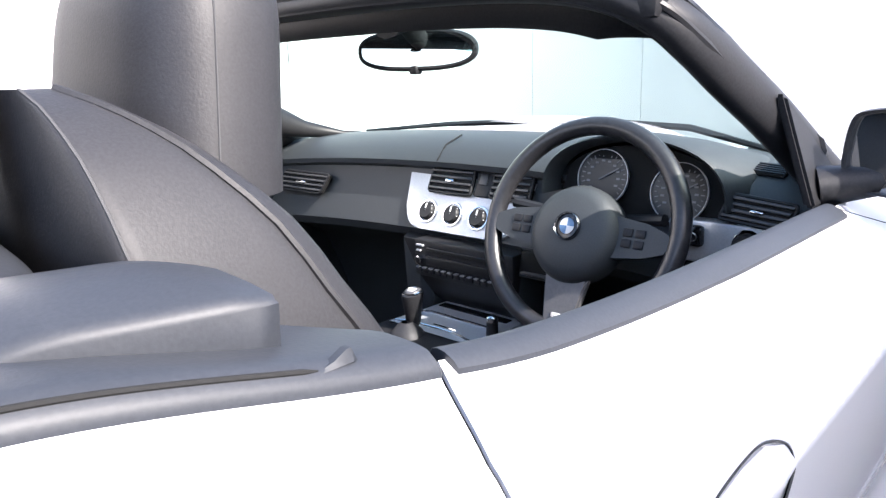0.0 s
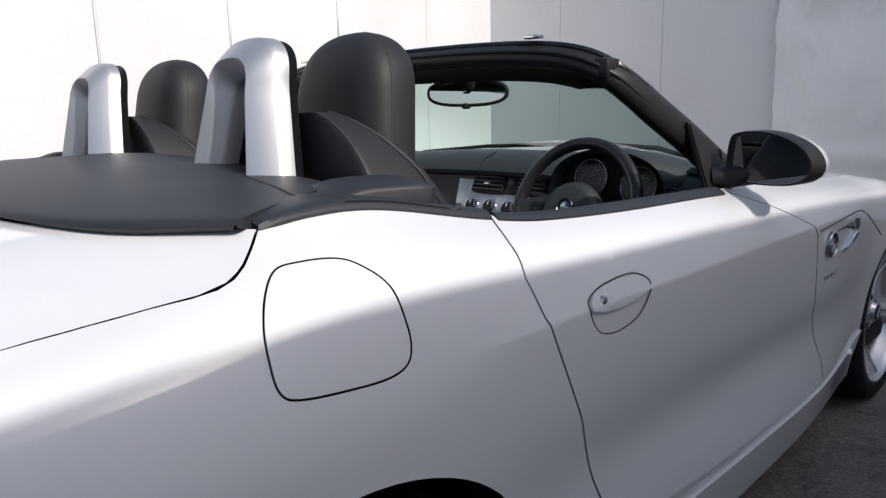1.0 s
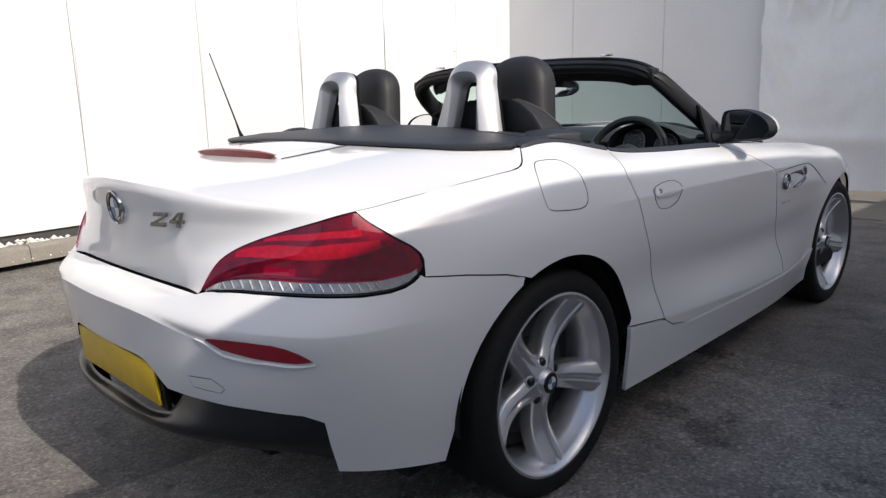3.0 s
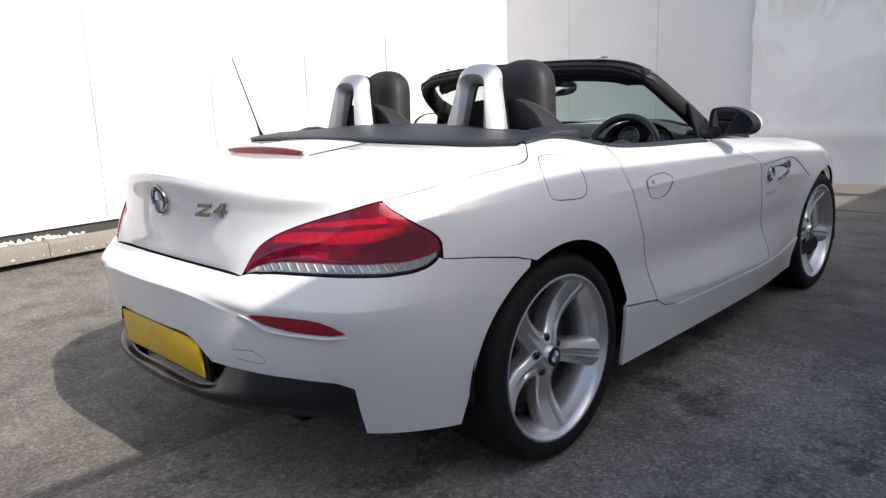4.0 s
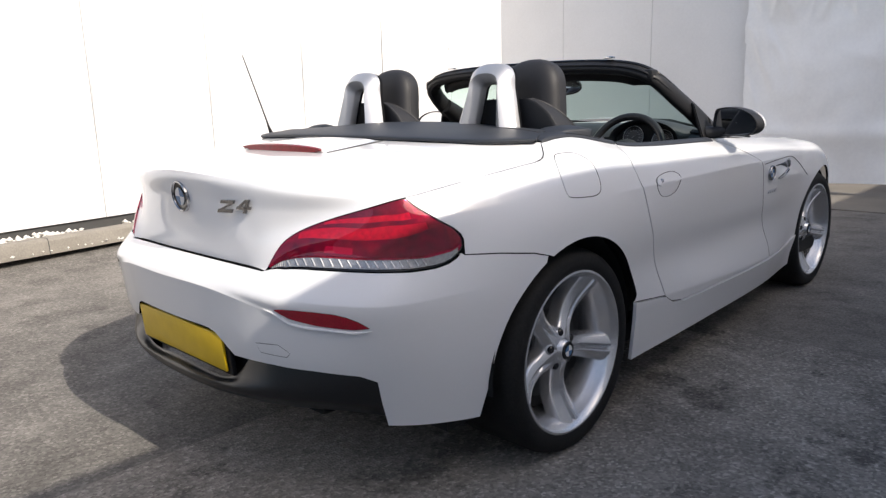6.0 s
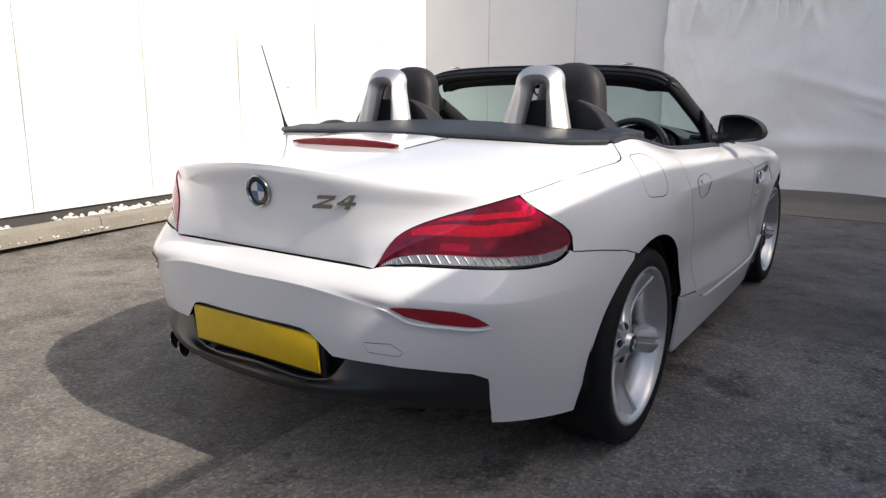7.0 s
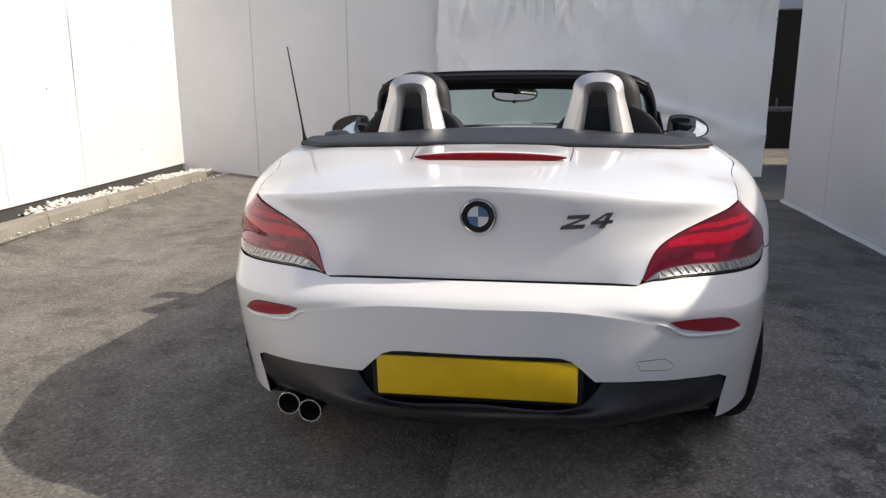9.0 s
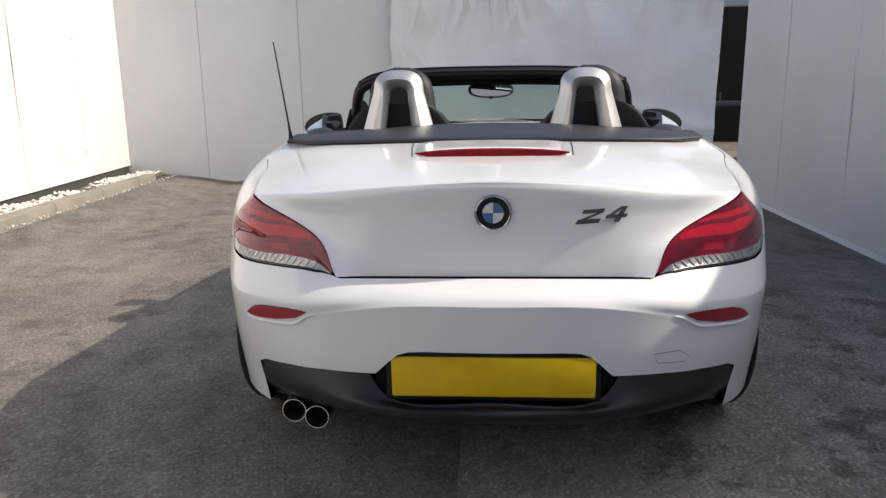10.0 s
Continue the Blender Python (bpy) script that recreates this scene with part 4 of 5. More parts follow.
part("tonneau_cover", grid([[tuple(p) for p in TON.at(np.full(31, u), np.linspace(0, 6, 31))] for u in np.linspace(0, 8, 65)]), DECK, car, "folded black roof cover behind the seats")
for u in (0, 8):
    part("cover_edge", grid([[(p[0], p[1], p[2] - d * (.15 + .85 * min(1, k / 9))) for d in (0, .008, .026)] for k, p in enumerate(TON.at(np.full(25, float(u)), np.linspace(1.2, 6, 25)))]), DECK, car)
for sx in (1, -1):
    q = TON.find([(.655, .104), (.60, .115), (.53, .128), (.45, .145)], [0, 1])
    part("cover_joint", tube([(sx * p[0], p[1], p[2] + .0004) for p in TON.at(q[:, 0], q[:, 1])], .0018, 6), SEAM, car)
LOW_V = tab([4.2, 5.0, 5.5, 6.0, 6.2, 6.75, 7.05, 7.4], [5.78, 5.76, 5.77, 5.85, 5.90, 5.92, 5.93, 5.99])


def waist_strip(u0, u1, n, sx, wide):
    """The rubber strip on the body's upper edge: over the door narrow, behind it with a flat inner shelf; its groove is
    a separate dark line.
    """
    us_ = np.linspace(u0, u1, n)
    low, top = SIDE.at(us_, [LOW_V(u) for u in us_]), SIDE.at(us_, np.full(n, 6.0))
    rows = []
    for (px, py, pz), (qx, qy, qz) in zip(low, top):
        mx, mz = (px + qx) / 2, (pz + qz) / 2
        row = [(px + .003, pz - .003), (px + .003, pz + .002), (mx + .004, mz + .003), (qx + .001, qz + .004), (qx - .005, qz + .005)]
        if wide:
            k = min(1, max(0, qy - .0) / .03)
            row = [(px + .003 * k, pz - .003 * k), (px + .003 * k, pz + .002 * k), (mx + .004 * k, mz + .004 * k), (qx + .001, qz + .004 + .003 * k), (qx - .007, qz + .004 + .0045 * k)]
            w = .022 + .075 * min(1, max(0, .365 - qy) / .10)
            row += [(qx - .014, qz + .0088), (qx - .021, qz + .0090), (qx - .021 - w * .5, qz + .009), (qx - .021 - w, qz + .007), (qx - .03 - w, qz - .03), (qx - .04 - w, qz - .14)]
        else:
            row += [(qx - .009, qz + .004), (qx - .011, qz - .001), (qx - .013, qz - .008), (qx - .018, qz - .03), (qx - .024, qz - .10)]
        rows.append([(sx * x, qy, z) for x, z in row])
    return grid(rows, caps=True)


for sx in (1, -1):
    part("door_seal", waist_strip(U_DF[0] + .02, 6.185, 40, sx, False), DECK, car, "black rubber seal along the door's upper edge")
    part("waist_trim", waist_strip(6.215, 7.30, 40, sx, True), DECK, car, "black strip with a dark groove line behind the door")
    tops = SIDE.at(np.linspace(6.405, 6.93, 24), np.full(24, 6.0))
    # Raised black line: the groove's shade put into colour, with no groove cut.
    part("groove_shade_line", tube([(sx * (x + .0047), y, z + .0042) for x, y, z in tops], [.0004] + [.0017] * 22 + [.0004], 6), VOID, car)
    part("hood_latch", grid([[(sx * (.757 + dx), y, .9505 + h * k) for dx, k in ((-.006, 0), (-.004, 1), (.001, 1), (.003, 0))] for y, h in ((.290, .001), (.298, .003), (.306, .007), (.309, .007), (.311, .0))], caps=True), DECK, car, "small black hood latch")
    # deck strip between the roof cover and the waist seal
    part("deck_side", grid([[(sx * (x - t * .15), y, z + .002 - .003 * t) for t in (.08, .4, 1)] for x, y, z in SIDE.at(np.linspace(6.45, 7.27, 20), np.full(20, 6.0))]), DECK, car)
    part("deck_corner", slab([(sx * x, y) for x, y in ((.58, .0), (.708, .0), (.716, .006), (.722, .02), (.722, .10), (.58, .10))][::sx], .93, .9665), DECK, car)
    # wedge-shaped fairing beside the seat, cut off square at its front
    rows = []
    for f in np.linspace(0, 1, 17):
        y = .105 + f * .184
        xo = .668 + .062 * f ** .8
        lift = math.sin(min(1, f * 1.9) * math.pi / 2) ** 1.2
        zr, zt = .957 + .029 * lift, .958 + .040 * lift - .006 * max(0, f - .8) / .2
        e = .004 * max(0, f - .9) / .1
        rows.append([(sx * x, y, z) for x, z in ((xo - e, .950), (xo + .002 - e, zr - .006), (xo - .001 - e, zr - .001 - e), (xo - .007, zr + .0015 - e), (xo - .03, zr + (zt - zr) * .7 - e), (xo - .06, zt - e), (xo - .09, zt - .004 - e), (xo - .115, zr - .01), (xo - .125, .950))])
    part("seat_fairing", grid(rows, caps=True), DECK, car, "smooth black wedge fairing beside the seat")


# ---- roll hoops ----
def hoop(cx, sgn):
    """A satin silver arch with a dark front edge."""
    out_p, in_p = [], []
    base, zs, zt = .139, 1.135, 1.211
    for f in np.linspace(0, 1, 45):
        q = (f - .5) * 2
        a = abs(q)
        s_ = -1 if q < 0 else 1
        if a > .42:
            g = (a - .42) / .58
            out_p.append((s_ * (.094 + (base - .094) * g), zs - (zs - .975) * g))
            in_p.append((s_ * (.036 + (.052 - .036) * g), 1.108 - (1.108 - .975) * g))
        else:
            ang = a / .42 * math.pi / 2
            out_p.append((s_ * .094 * math.sin(ang) ** .78, zs + (zt - zs) * math.cos(ang) ** .72))
            in_p.append((s_ * .036 * math.sin(ang) ** .7, 1.108 + .036 * math.cos(ang) ** .65))
    root = None
    for name, y0, y1, mat, inset in (("roll_hoop", .150, .213, SATIN, 0), ("hoop_cover", .213, .230, BLACK, .004)):
        rows = []
        for (xo, zo), (xi, zi) in zip(out_p, in_p):
            d = Vector((xi - xo, zi - zo))
            n = d.normalized()
            L = d.length
            row = []
            # two flat faces meet in a soft ridge along the middle
            for t, y in ((.0, y1), (.0, y0 + .043), (.003, y0 + .035), (L * .42, y0 + .005), (L * .50, y0), (L * .58, y0 + .0035), (L - .003, y0 + .029), (L, y0 + .036), (L, y1)):
                t = min(max(t, inset), L - inset)
                y = y if name == "roll_hoop" else min(max(y, y0), y1)
                row.append((cx + xo + n.x * t, y + .16 * (zo - .985), zo + n.y * t))
            rows.append(row)
        ob = part(name, grid(rows, close_v=True, caps=True), mat, root or car, "satin silver roll hoop behind the seat" if root is None else "")
        root = root or ob


hoop(.354, 1)
hoop(-.352, -1)


# ---- seats ----
def seat(cx):
    base = part("seat", box(cx - .25, .42, .32, cx + .25, .95, .50, .05, 4), LEATHER, car, "black leather sports seat with a built-in headrest")
    rows = []
    for z in (.40, .5, .6, .7, .78, .84, .88, .91, .94, .965, .99, 1.01, 1.03, 1.045, 1.058, 1.068, 1.076, 1.083, 1.087):
        yb = .40 - .142 * min(1, (z - .4) / .58)
        ys = float(np.interp(z, [.4, .6, .8, .905, .945, .96, .995, 1.02, 1.043, 1.063, 1.076, 1.088], [.66, .59, .50, .44, .416, .41, .39, .368, .347, .325, .305, .285]))
        yc = float(np.interp(z, [.4, .9, 1.0, 1.05, 1.09], [.52, .395, .36, .33, .29]))
        w = float(np.interp(z, [.4, .88, .91, .945, .96, .995, 1.02, 1.043, 1.063, 1.076, 1.088], [.242, .240, .235, .224, .218, .202, .186, .166, .140, .118, .085]))
        ring = []
        for q in np.linspace(0, 2 * math.pi, 40, endpoint=False):
            c, s2 = math.cos(q), math.sin(q)
            k = math.copysign(abs(c) ** .36, c)
            ym = yb + .15 * max(.01, ys - yb)
            yf = yc + (ym + (max(ys, yb + .02) - ym) * 1.3 - yc) * min(1, k * k * 1.1) ** 1.5
            ring.append((cx + w * k, ym + (yf - ym) * s2 ** .36 if s2 > 0 else ym - (ym - yb) * abs(s2) ** .36, z))
        rows.append(ring)
    part("backrest", grid(rows, close_v=True, caps=True), LEATHER, base)
    for i in (2, 18):
        part("piping", tube([row[i] for row in rows[2:]], .0035, 6), LEATHER, base)
    for i in (39, 21):
        part("seam", tube([row[i] for row in rows[2:]], .0013, 5), THREAD, base)
    rows = []
    for s_ in np.linspace(0, 1, 24):
        f = 1 - (1 - s_) ** 2
        z = 1.0 + f * .226
        k = max(0.0, 1 - max(0, (f - .5) / .5) ** 2.9) ** .45
        w = (.147 - .032 * f) * max(.08, k)
        yc = .386 + .035 * f
        d = .064 * max(.12, k)
        rows.append([(cx + w * math.copysign(abs(math.cos(q)) ** .55, math.cos(q)), yc + d * math.copysign(abs(math.sin(q)) ** .7, math.sin(q)), z) for q in np.linspace(0, 2 * math.pi, 32, endpoint=False)])
    part("headrest", grid(rows, close_v=True, caps=True), LEATHER, base)
    for i in (31, 17):
        part("seam", tube([row[i] for row in rows[:-1]], .0009, 5), THREAD, base)


seat(.40)
seat(-.36)
part("rear_bulkhead", box(-.70, .20, .3, .70, .27, .93, .02), VOID, car)
part("cabin_floor", box(-.70, .25, .25, .70, 1.6, .29), VOID, car)

# ---- windscreen, frame, mirrors ----
half = [(0, .875, 1.210), (.25, .876, 1.208), (.44, .884, 1.199), (.55, .893, 1.181), (.613, .92, 1.150), (.640, .965, 1.114), (.657, 1.02, 1.076), (.682, 1.12, 1.014), (.702, 1.24, .942), (.716, 1.36, .880)]
path = catmull(np.array([(-x, y, z) for x, y, z in half[:0:-1]] + half), np.linspace(0, 18, 91))
frame_ob = part("windscreen_frame", tube([tuple(p) for p in path], [.041] * 91, 14, up=(0, 1, .2), flat=.62), BLACK, car, "black windscreen surround")
part("seal", tube([(x * 1.012, y - .004, z + .026) for x, y, z in path], .007, 8), GLOSSBLACK, frame_ob)
part("seal", tube([(x * 1.02, y - .034, z + .008) for x, y, z in path], .006, 8), BLACK, frame_ob)
part("seal", tube([(x * .985, y - .030, z - .016) for x, y, z in path], .005, 8), BLACK, frame_ob)
part("header_trim", tube([(x * .93, y + .05, z - .010) for x, y, z in path[23:68]], [.020 * min(1, .15 + .14 * min(k, 44 - k)) for k in range(45)], 10, up=(0, 1, 0), flat=2.2), BLACK, frame_ob)
part("sensor_housing", box(-.14, .93, 1.172, .16, 1.03, 1.20, .008), BLACK, frame_ob)
for sx in (1, -1):
    part("roof_latch", box(sx * .44 - .02, .862, 1.236, sx * .44 + .02, .885, 1.244, .002), CHROME, frame_ob)
    part("corner_cap", box(sx * .600 - .026, .872, 1.140, sx * .600 + .03, .93, 1.186, .012), BLACK, frame_ob)
    tri_pts = [(.752, 1.09, .903), (.752, 1.26, .898), (.728, 1.225, .950), (.708, 1.075, 1.052)]
    bm = bmesh.new()
    a, b = [bm.verts.new((sx * x, y, z)) for x, y, z in tri_pts], [bm.verts.new((sx * (x - .014), y, z)) for x, y, z in tri_pts]
    bm.faces.new(a)
    bm.faces.new(b[::-1])
    for k in range(4):
        bm.faces.new((a[k], b[k], b[(k + 1) % 4], a[(k + 1) % 4]))
    bmesh.ops.bevel(bm, geom=list(bm.edges), offset=.004, segments=2, affect="EDGES")
    part("mirror_sail", bm, BLACK, car, "black triangle behind the door mirror")
top_edge = catmull(np.array([(-x, y, z) for x, y, z in half[:0:-1]] + half), np.linspace(2, 16, 41))
base_half = [(0, 1.66, .940), (.3, 1.62, .937), (.55, 1.48, .926), (.70, 1.28, .914)]
bot_edge = catmull(np.array([(-x, y, z) for x, y, z in base_half[:0:-1]] + base_half), np.linspace(0, 6, 41))
glass_rows = [[tuple(a + (b - a) * f + np.array((0, .02, .012)) * math.sin(f * math.pi)) for f in np.linspace(0, 1, 9)] for a, b in zip(top_edge, bot_edge)]
screen_ob = part("windscreen", grid(glass_rows), GLASS, car, "green-tinted windscreen")
screen_ob.visible_shadow = False
part("wiper", tube([(-.60, 1.50, .930), (-.35, 1.59, .950), (-.05, 1.64, .961), (.22, 1.645, .957)], [.005, .008, .008, .007], 6), BLACK, car)
part("wiper", tube([(.08, 1.64, .966), (.36, 1.58, .960), (.62, 1.42, .930)], [.007, .008, .005], 6), BLACK, car)
part("bonnet", grid([[(sx_ * SIDE.at([u], [6.0])[0][0] * 1.0, SIDE.at([u], [6.0])[0][1], SIDE.at([u], [6.0])[0][2] + .018 * (1 - sx_ ** 2)) for sx_ in np.linspace(-1, 1, 25)] for u in np.linspace(0, 4.35, 30)]), PAINT, car)
part("scuttle", grid([[(sx_ * .73, y, z + .012 * (1 - sx_ ** 2)) for sx_ in np.linspace(-1, 1, 9)] for y, z in ((1.36, .895), (1.5, .90), (1.62, .895), (1.66, .88))]), BLACK, car)


def lens_shape(w, h, n=40, p=.75):
    return [(w * math.copysign(abs(math.cos(q)) ** p, math.cos(q)), h * math.copysign(abs(math.sin(q)) ** p, math.sin(q))) for q in np.linspace(0, 2 * math.pi, n, endpoint=False)]


mm = look((.006, 1.115, 1.134), (.36, .38, 1.165)) @ pose(0, 0, 0, 0, 180, 0)
rvm = part("rear_view_mirror", grid([[tuple(mm @ Vector((x * k, y * k, z))) for x, y in lens_shape(.12, .036)] for k, z in ((1, .0), (1.02, -.012), (.8, -.035), (.4, -.045), (.05, -.047))], close_v=True, caps=True), BLACK, car, "oval rear-view mirror on the windscreen")
part("mirror_rim", tube([tuple(mm @ Vector((x, y, .0))) for x, y in lens_shape(.1185, .035)], .005, 8, closed=True), BLACK, rvm)
part("mirror_glass", grid([[tuple(mm @ Vector((x * k, y * k, .0035))) for x, y in lens_shape(.114, .031)] for k in (1, .6, .1)], close_v=True), MIRROR, rvm)
part("mirror_foot", tube([(.01, 1.13, 1.145), (.01, 1.09, 1.185), (.01, 1.05, 1.20)], [.018, .024, .05], 12), BLACK, rvm)
part("mirror_knob", box(-.008, 1.105, 1.088, .012, 1.125, 1.105, .004), BLACK, rvm)
for sx in (1, -1):
    # housing outline: tall and square inside, drawn out to a point outside
    prof = [tuple(p) for p in smooth_loop([(-.100, .0), (-.093, .045), (-.075, .058), (-.02, .061), (.035, .049), (.078, .024), (.096, -.009), (.083, -.036), (.04, -.051), (-.03, -.053), (-.085, -.045), (-.098, -.022)], 5)]
    md = pose(sx * .862, 1.150, .968, 90, 0, sx * -10) @ Matrix.Diagonal((sx, 1, 1, 1))
    shell_rows = [[tuple(md @ Vector((x * k, y * k + dy, -z))) for x, y in prof] for k, z, dy in ((.97, -.012, 0), (1, .0, 0), (.99, .03, 0), (.9, .065, .002), (.7, .09, .004), (.4, .103, .005), (.05, .107, .005))]
    m_ob = part("door_mirror", grid(shell_rows, close_v=True), PAINT, car, "white door mirror with a black rim")
    part("mirror_rim", grid([[tuple(md @ Vector((x * k, y * k, z))) for x, y in prof] for k, z in ((1.005, -.035), (1.01, .002), (.985, .016), (.93, .014), (.91, .004))], close_v=True), BLACK, m_ob)
    part("mirror_glass", grid([[tuple(md @ Vector((x * k, y * k, .006))) for x, y in prof] for k in (.93, .6, .02)], close_v=True), MIRROR, m_ob)
    part("mirror_arm", tube([(sx * .735, 1.15, .922), (sx * .77, 1.165, .928), (sx * .82, 1.185, .938)], [.030, .025, .022], 12, flat=1.3), BLACK, m_ob)

# ---- door handle, side vent, badges on the flank ----
for flipped in (False, True):
    skin(SIDE, HANDLE, "handle_recess", PAINT, car, gap=-.006, lift=-.004, rim=0, mirror=flipped)
part("handle_joint", tube([tuple(on(SIDE, u, v, .0002)[0]) for u, v in HANDLE], .0009, 6, closed=True), SEAM, car)
handle_uv = np.array([(5.99, 3.98), (5.985, 4.12), (5.96, 4.24), (5.9, 4.31), (5.8, 4.35), (5.72, 4.34), (5.66, 4.22), (5.645, 4.08), (5.64, 4.0), (5.72, 3.93), (5.82, 3.90), (5.93, 3.92)])
hd = skin(SIDE, handle_uv, "door_handle", PAINT, car, "white pull handle with a round lock", gap=.0012, lift=.0012, rim=.007)
lk = on(SIDE, *uv_side([(.487, .800)])[0], .004)[0]
part("lock", moved(lathe([(.001, .002), (.005, .002), (.0065, .001), (.007, -.006)], 20, axis="x"), pose(lk[0] - .0005, lk[1], lk[2])), CHROME, hd)
flank = lambda y, z, lift: tuple(on(SIDE, *uv_side([(y, z)])[0], lift)[0])
vent_line = catmull(np.array([(1.452, .776), (1.58, .781), (1.72, .783), (1.84, .781), (1.93, .766), (2.06, .722), (2.20, .660)]), np.linspace(0, 6, 37))
part("vent_joint", tube([flank(y, z, .0006) for y, z in vent_line], .0016, 6), SEAM, car, "dark joint over the side vent")
vent_ob = part("side_vent", tube([flank(y, z, .003) for y, z in ((1.645, .694), (1.70, .698), (1.765, .708), (1.805, .722), (1.815, .742), (1.795, .766), (1.775, .770))], [.003, .007, .008, .009, .008, .010, .004], 8), CHROME, car, "chrome hooked side vent on the wing")
part("vent_slot", tube([flank(y, z, .0015) for y, z in ((1.60, .757), (1.68, .757), (1.745, .752), (1.785, .738))], [.002, .004, .009, .006], 8, flat=.4), GLOSSBLACK, vent_ob)
vp = Vector(flank(1.545, .730, .004))
roundel(look(tuple(vp), (vp.x - 1, vp.y, vp.z)), .033, car)
for y0, y1 in ((1.535, 1.555), (1.56, 1.585), (1.59, 1.615), (1.62, 1.65)):
    part("side_lettering", tube([flank(y0, .641, .002), flank(y1, .648, .002)], .006, 6, flat=.3), SATIN, car)

# ---- cockpit ----
def strip_grid(profile, x0, x1, crown, n=25):
    return grid([[(x, y, z - crown * (x / .72) ** 2) for y, z in profile] for x in np.linspace(x0, x1, n)])


dash = part("dashboard", strip_grid([(1.64, .915), (1.52, .945), (1.40, .956), (1.30, .948), (1.25, .925), (1.232, .900), (1.235, .888)], -.735, .735, .035), DASH, car, "black dashboard with silver centre panel")
part("lower_fascia", strip_grid([(1.238, .889), (1.252, .880), (1.248, .862), (1.225, .80), (1.205, .75), (1.22, .728), (1.30, .715), (1.40, .66), (1.47, .50), (1.5, .27)], -.735, .735, .035), DASH, dash)
for sx in (1, -1):
    part("door_card", box(sx * .70, .36, .30, sx * .745, 1.5, .862, .01), DASH, car)
part("pillar_trim", tube([(.700, 1.20, .965), (.685, 1.28, .945), (.655, 1.38, .930), (.59, 1.47, .924), (.50, 1.54, .925)], [.030, .030, .022, .012, .004], 10), BLACK, car)
part("pillar_trim", tube([(-.650, 1.04, 1.06), (-.655, 1.13, 1.01), (-.655, 1.20, .982), (-.637, 1.30, .950), (-.59, 1.40, .930), (-.5, 1.5, .925)], [.040, .050, .046, .024, .010, .003], 14), BLACK, car)


def plane_at(x, y, z, back):
    """Axes of a raked panel: x across, y up the panel, z towards the seats."""
    up_ = Vector((0, math.sin(radians(back)), math.cos(radians(back))))
    nrm = Vector((0, -math.cos(radians(back)), math.sin(radians(back))))
    return Matrix(((1, up_.x, nrm.x, x), (0, up_.y, nrm.y, y), (0, up_.z, nrm.z, z), (0, 0, 0, 1)))


pm = plane_at(.02, 1.203, .745, 26)
centre = part("centre_panel", prism(rounded([(-.183, .155), (-.156, .004), (.140, .004), (.185, .155)], [.01, .05, .05, .01]), .012, pm, .003), SILVER, dash, "brushed silver centre panel")


def air_vent(m, w, h, parent, slats=4):
    v = part("air_vent", prism(rounded([(0, 0), (w, 0), (w, h), (0, h)], .008), .010, m, .002), VOID, parent, "black slatted air vent")
    part("vent_surround", tube([tuple(m @ Vector((x, y, .011))) for x, y in rounded([(0, 0), (w, 0), (w, h), (0, h)], .008)], .0032, 6, closed=True), BLACK, v)
    for k in range(slats):
        y = h * (k + .6) / (slats + .2)
        part("slat", moved(box(.003, y - .0018, .004, w - .003, y + .0030, .0165, .001), m), TRIMGREY, v)
    part("tab", moved(box(w * .42, h * .40, .012, w * .62, h * .52, .022, .002), m), CHROME, v)
    return v


air_vent(pm @ pose(-.102, .090, .010), .122, .056, centre)
air_vent(pm @ pose(.074, .090, .010), .100, .056, centre)
part("switch_block", moved(box(.026, .09, .008, .068, .146, .019, .004), pm), BLACK, centre)
part("warning_switch", moved(box(.036, .116, .018, .058, .140, .022, .002), pm), TRIMGREY, centre)
for x in (-.092, -.018, .056):
    km = pm @ pose(x, .045, .012)
    kn = part("control_knob", moved(lathe([(.001, .012), (.017, .012), (.0195, .009), (.0205, .0)], 28, axis="z"), km), BLACK, centre, "round black knob in a chrome ring")
    part("ring", moved(lathe([(.0225, .0), (.0235, .005), (.0265, .005), (.028, .0)], 28, axis="z"), km), CHROME, kn)
    part("pointer", moved(box(-.0015, .004, .0115, .0015, .016, .0135), km), WHITE, kn)
    for q in range(5):
        part("mark", moved(box(-.001, .0188, .0085, .001, .0205, .0100), km @ pose(0, 0, 0, 0, 0, -100 + 50 * q)), WHITE, kn)

radio = part("radio", box(-.075, 1.165, .655, .20, 1.35, .738, .006), BLACK, dash, "black car radio with a row of buttons")
part("display", box(-.035, 1.160, .684, .15, 1.17, .704, .002), SCREEN, radio)
part("cd_slot", box(-.035, 1.160, .716, .15, 1.17, .722, .001), SCREEN, radio)
for k in range(12):
    part("button", box(-.066 + k * .0185, 1.1615, .664, -.051 + k * .0185, 1.17, .673, .002), BLACK, radio)
    part("button_mark", box(-.063 + k * .0185, 1.1572, .6755, -.054 + k * .0185, 1.166, .6780), DIALMARK, radio)
vk = part("volume_knob", moved(lathe([(.001, .012), (.005, .012), (.006, .008)], 18, axis="z"), pose(-.055, 1.166, .693, 90)), BLACK, radio)
part("ring", moved(lathe([(.006, .006), (.007, .012), (.0095, .011), (.010, .0)], 20, axis="z"), pose(-.055, 1.166, .693, 90)), CHROME, vk)
for z, w in ((.712, .012), (.724, .020)):
    part("button_mark", box(-.064, 1.1605, z, -.064 + w, 1.167, z + .0035), WHITE, radio)
# Solid black block: the pocket's inner shade is put into its colour.
pocket = part("storage_pocket", box(.207, 1.180, .700, .280, 1.25, .748, .006), VOID, dash)
part("pocket_lip", box(.212, 1.172, .702, .275, 1.20, .708, .002), TRIMGREY, pocket)
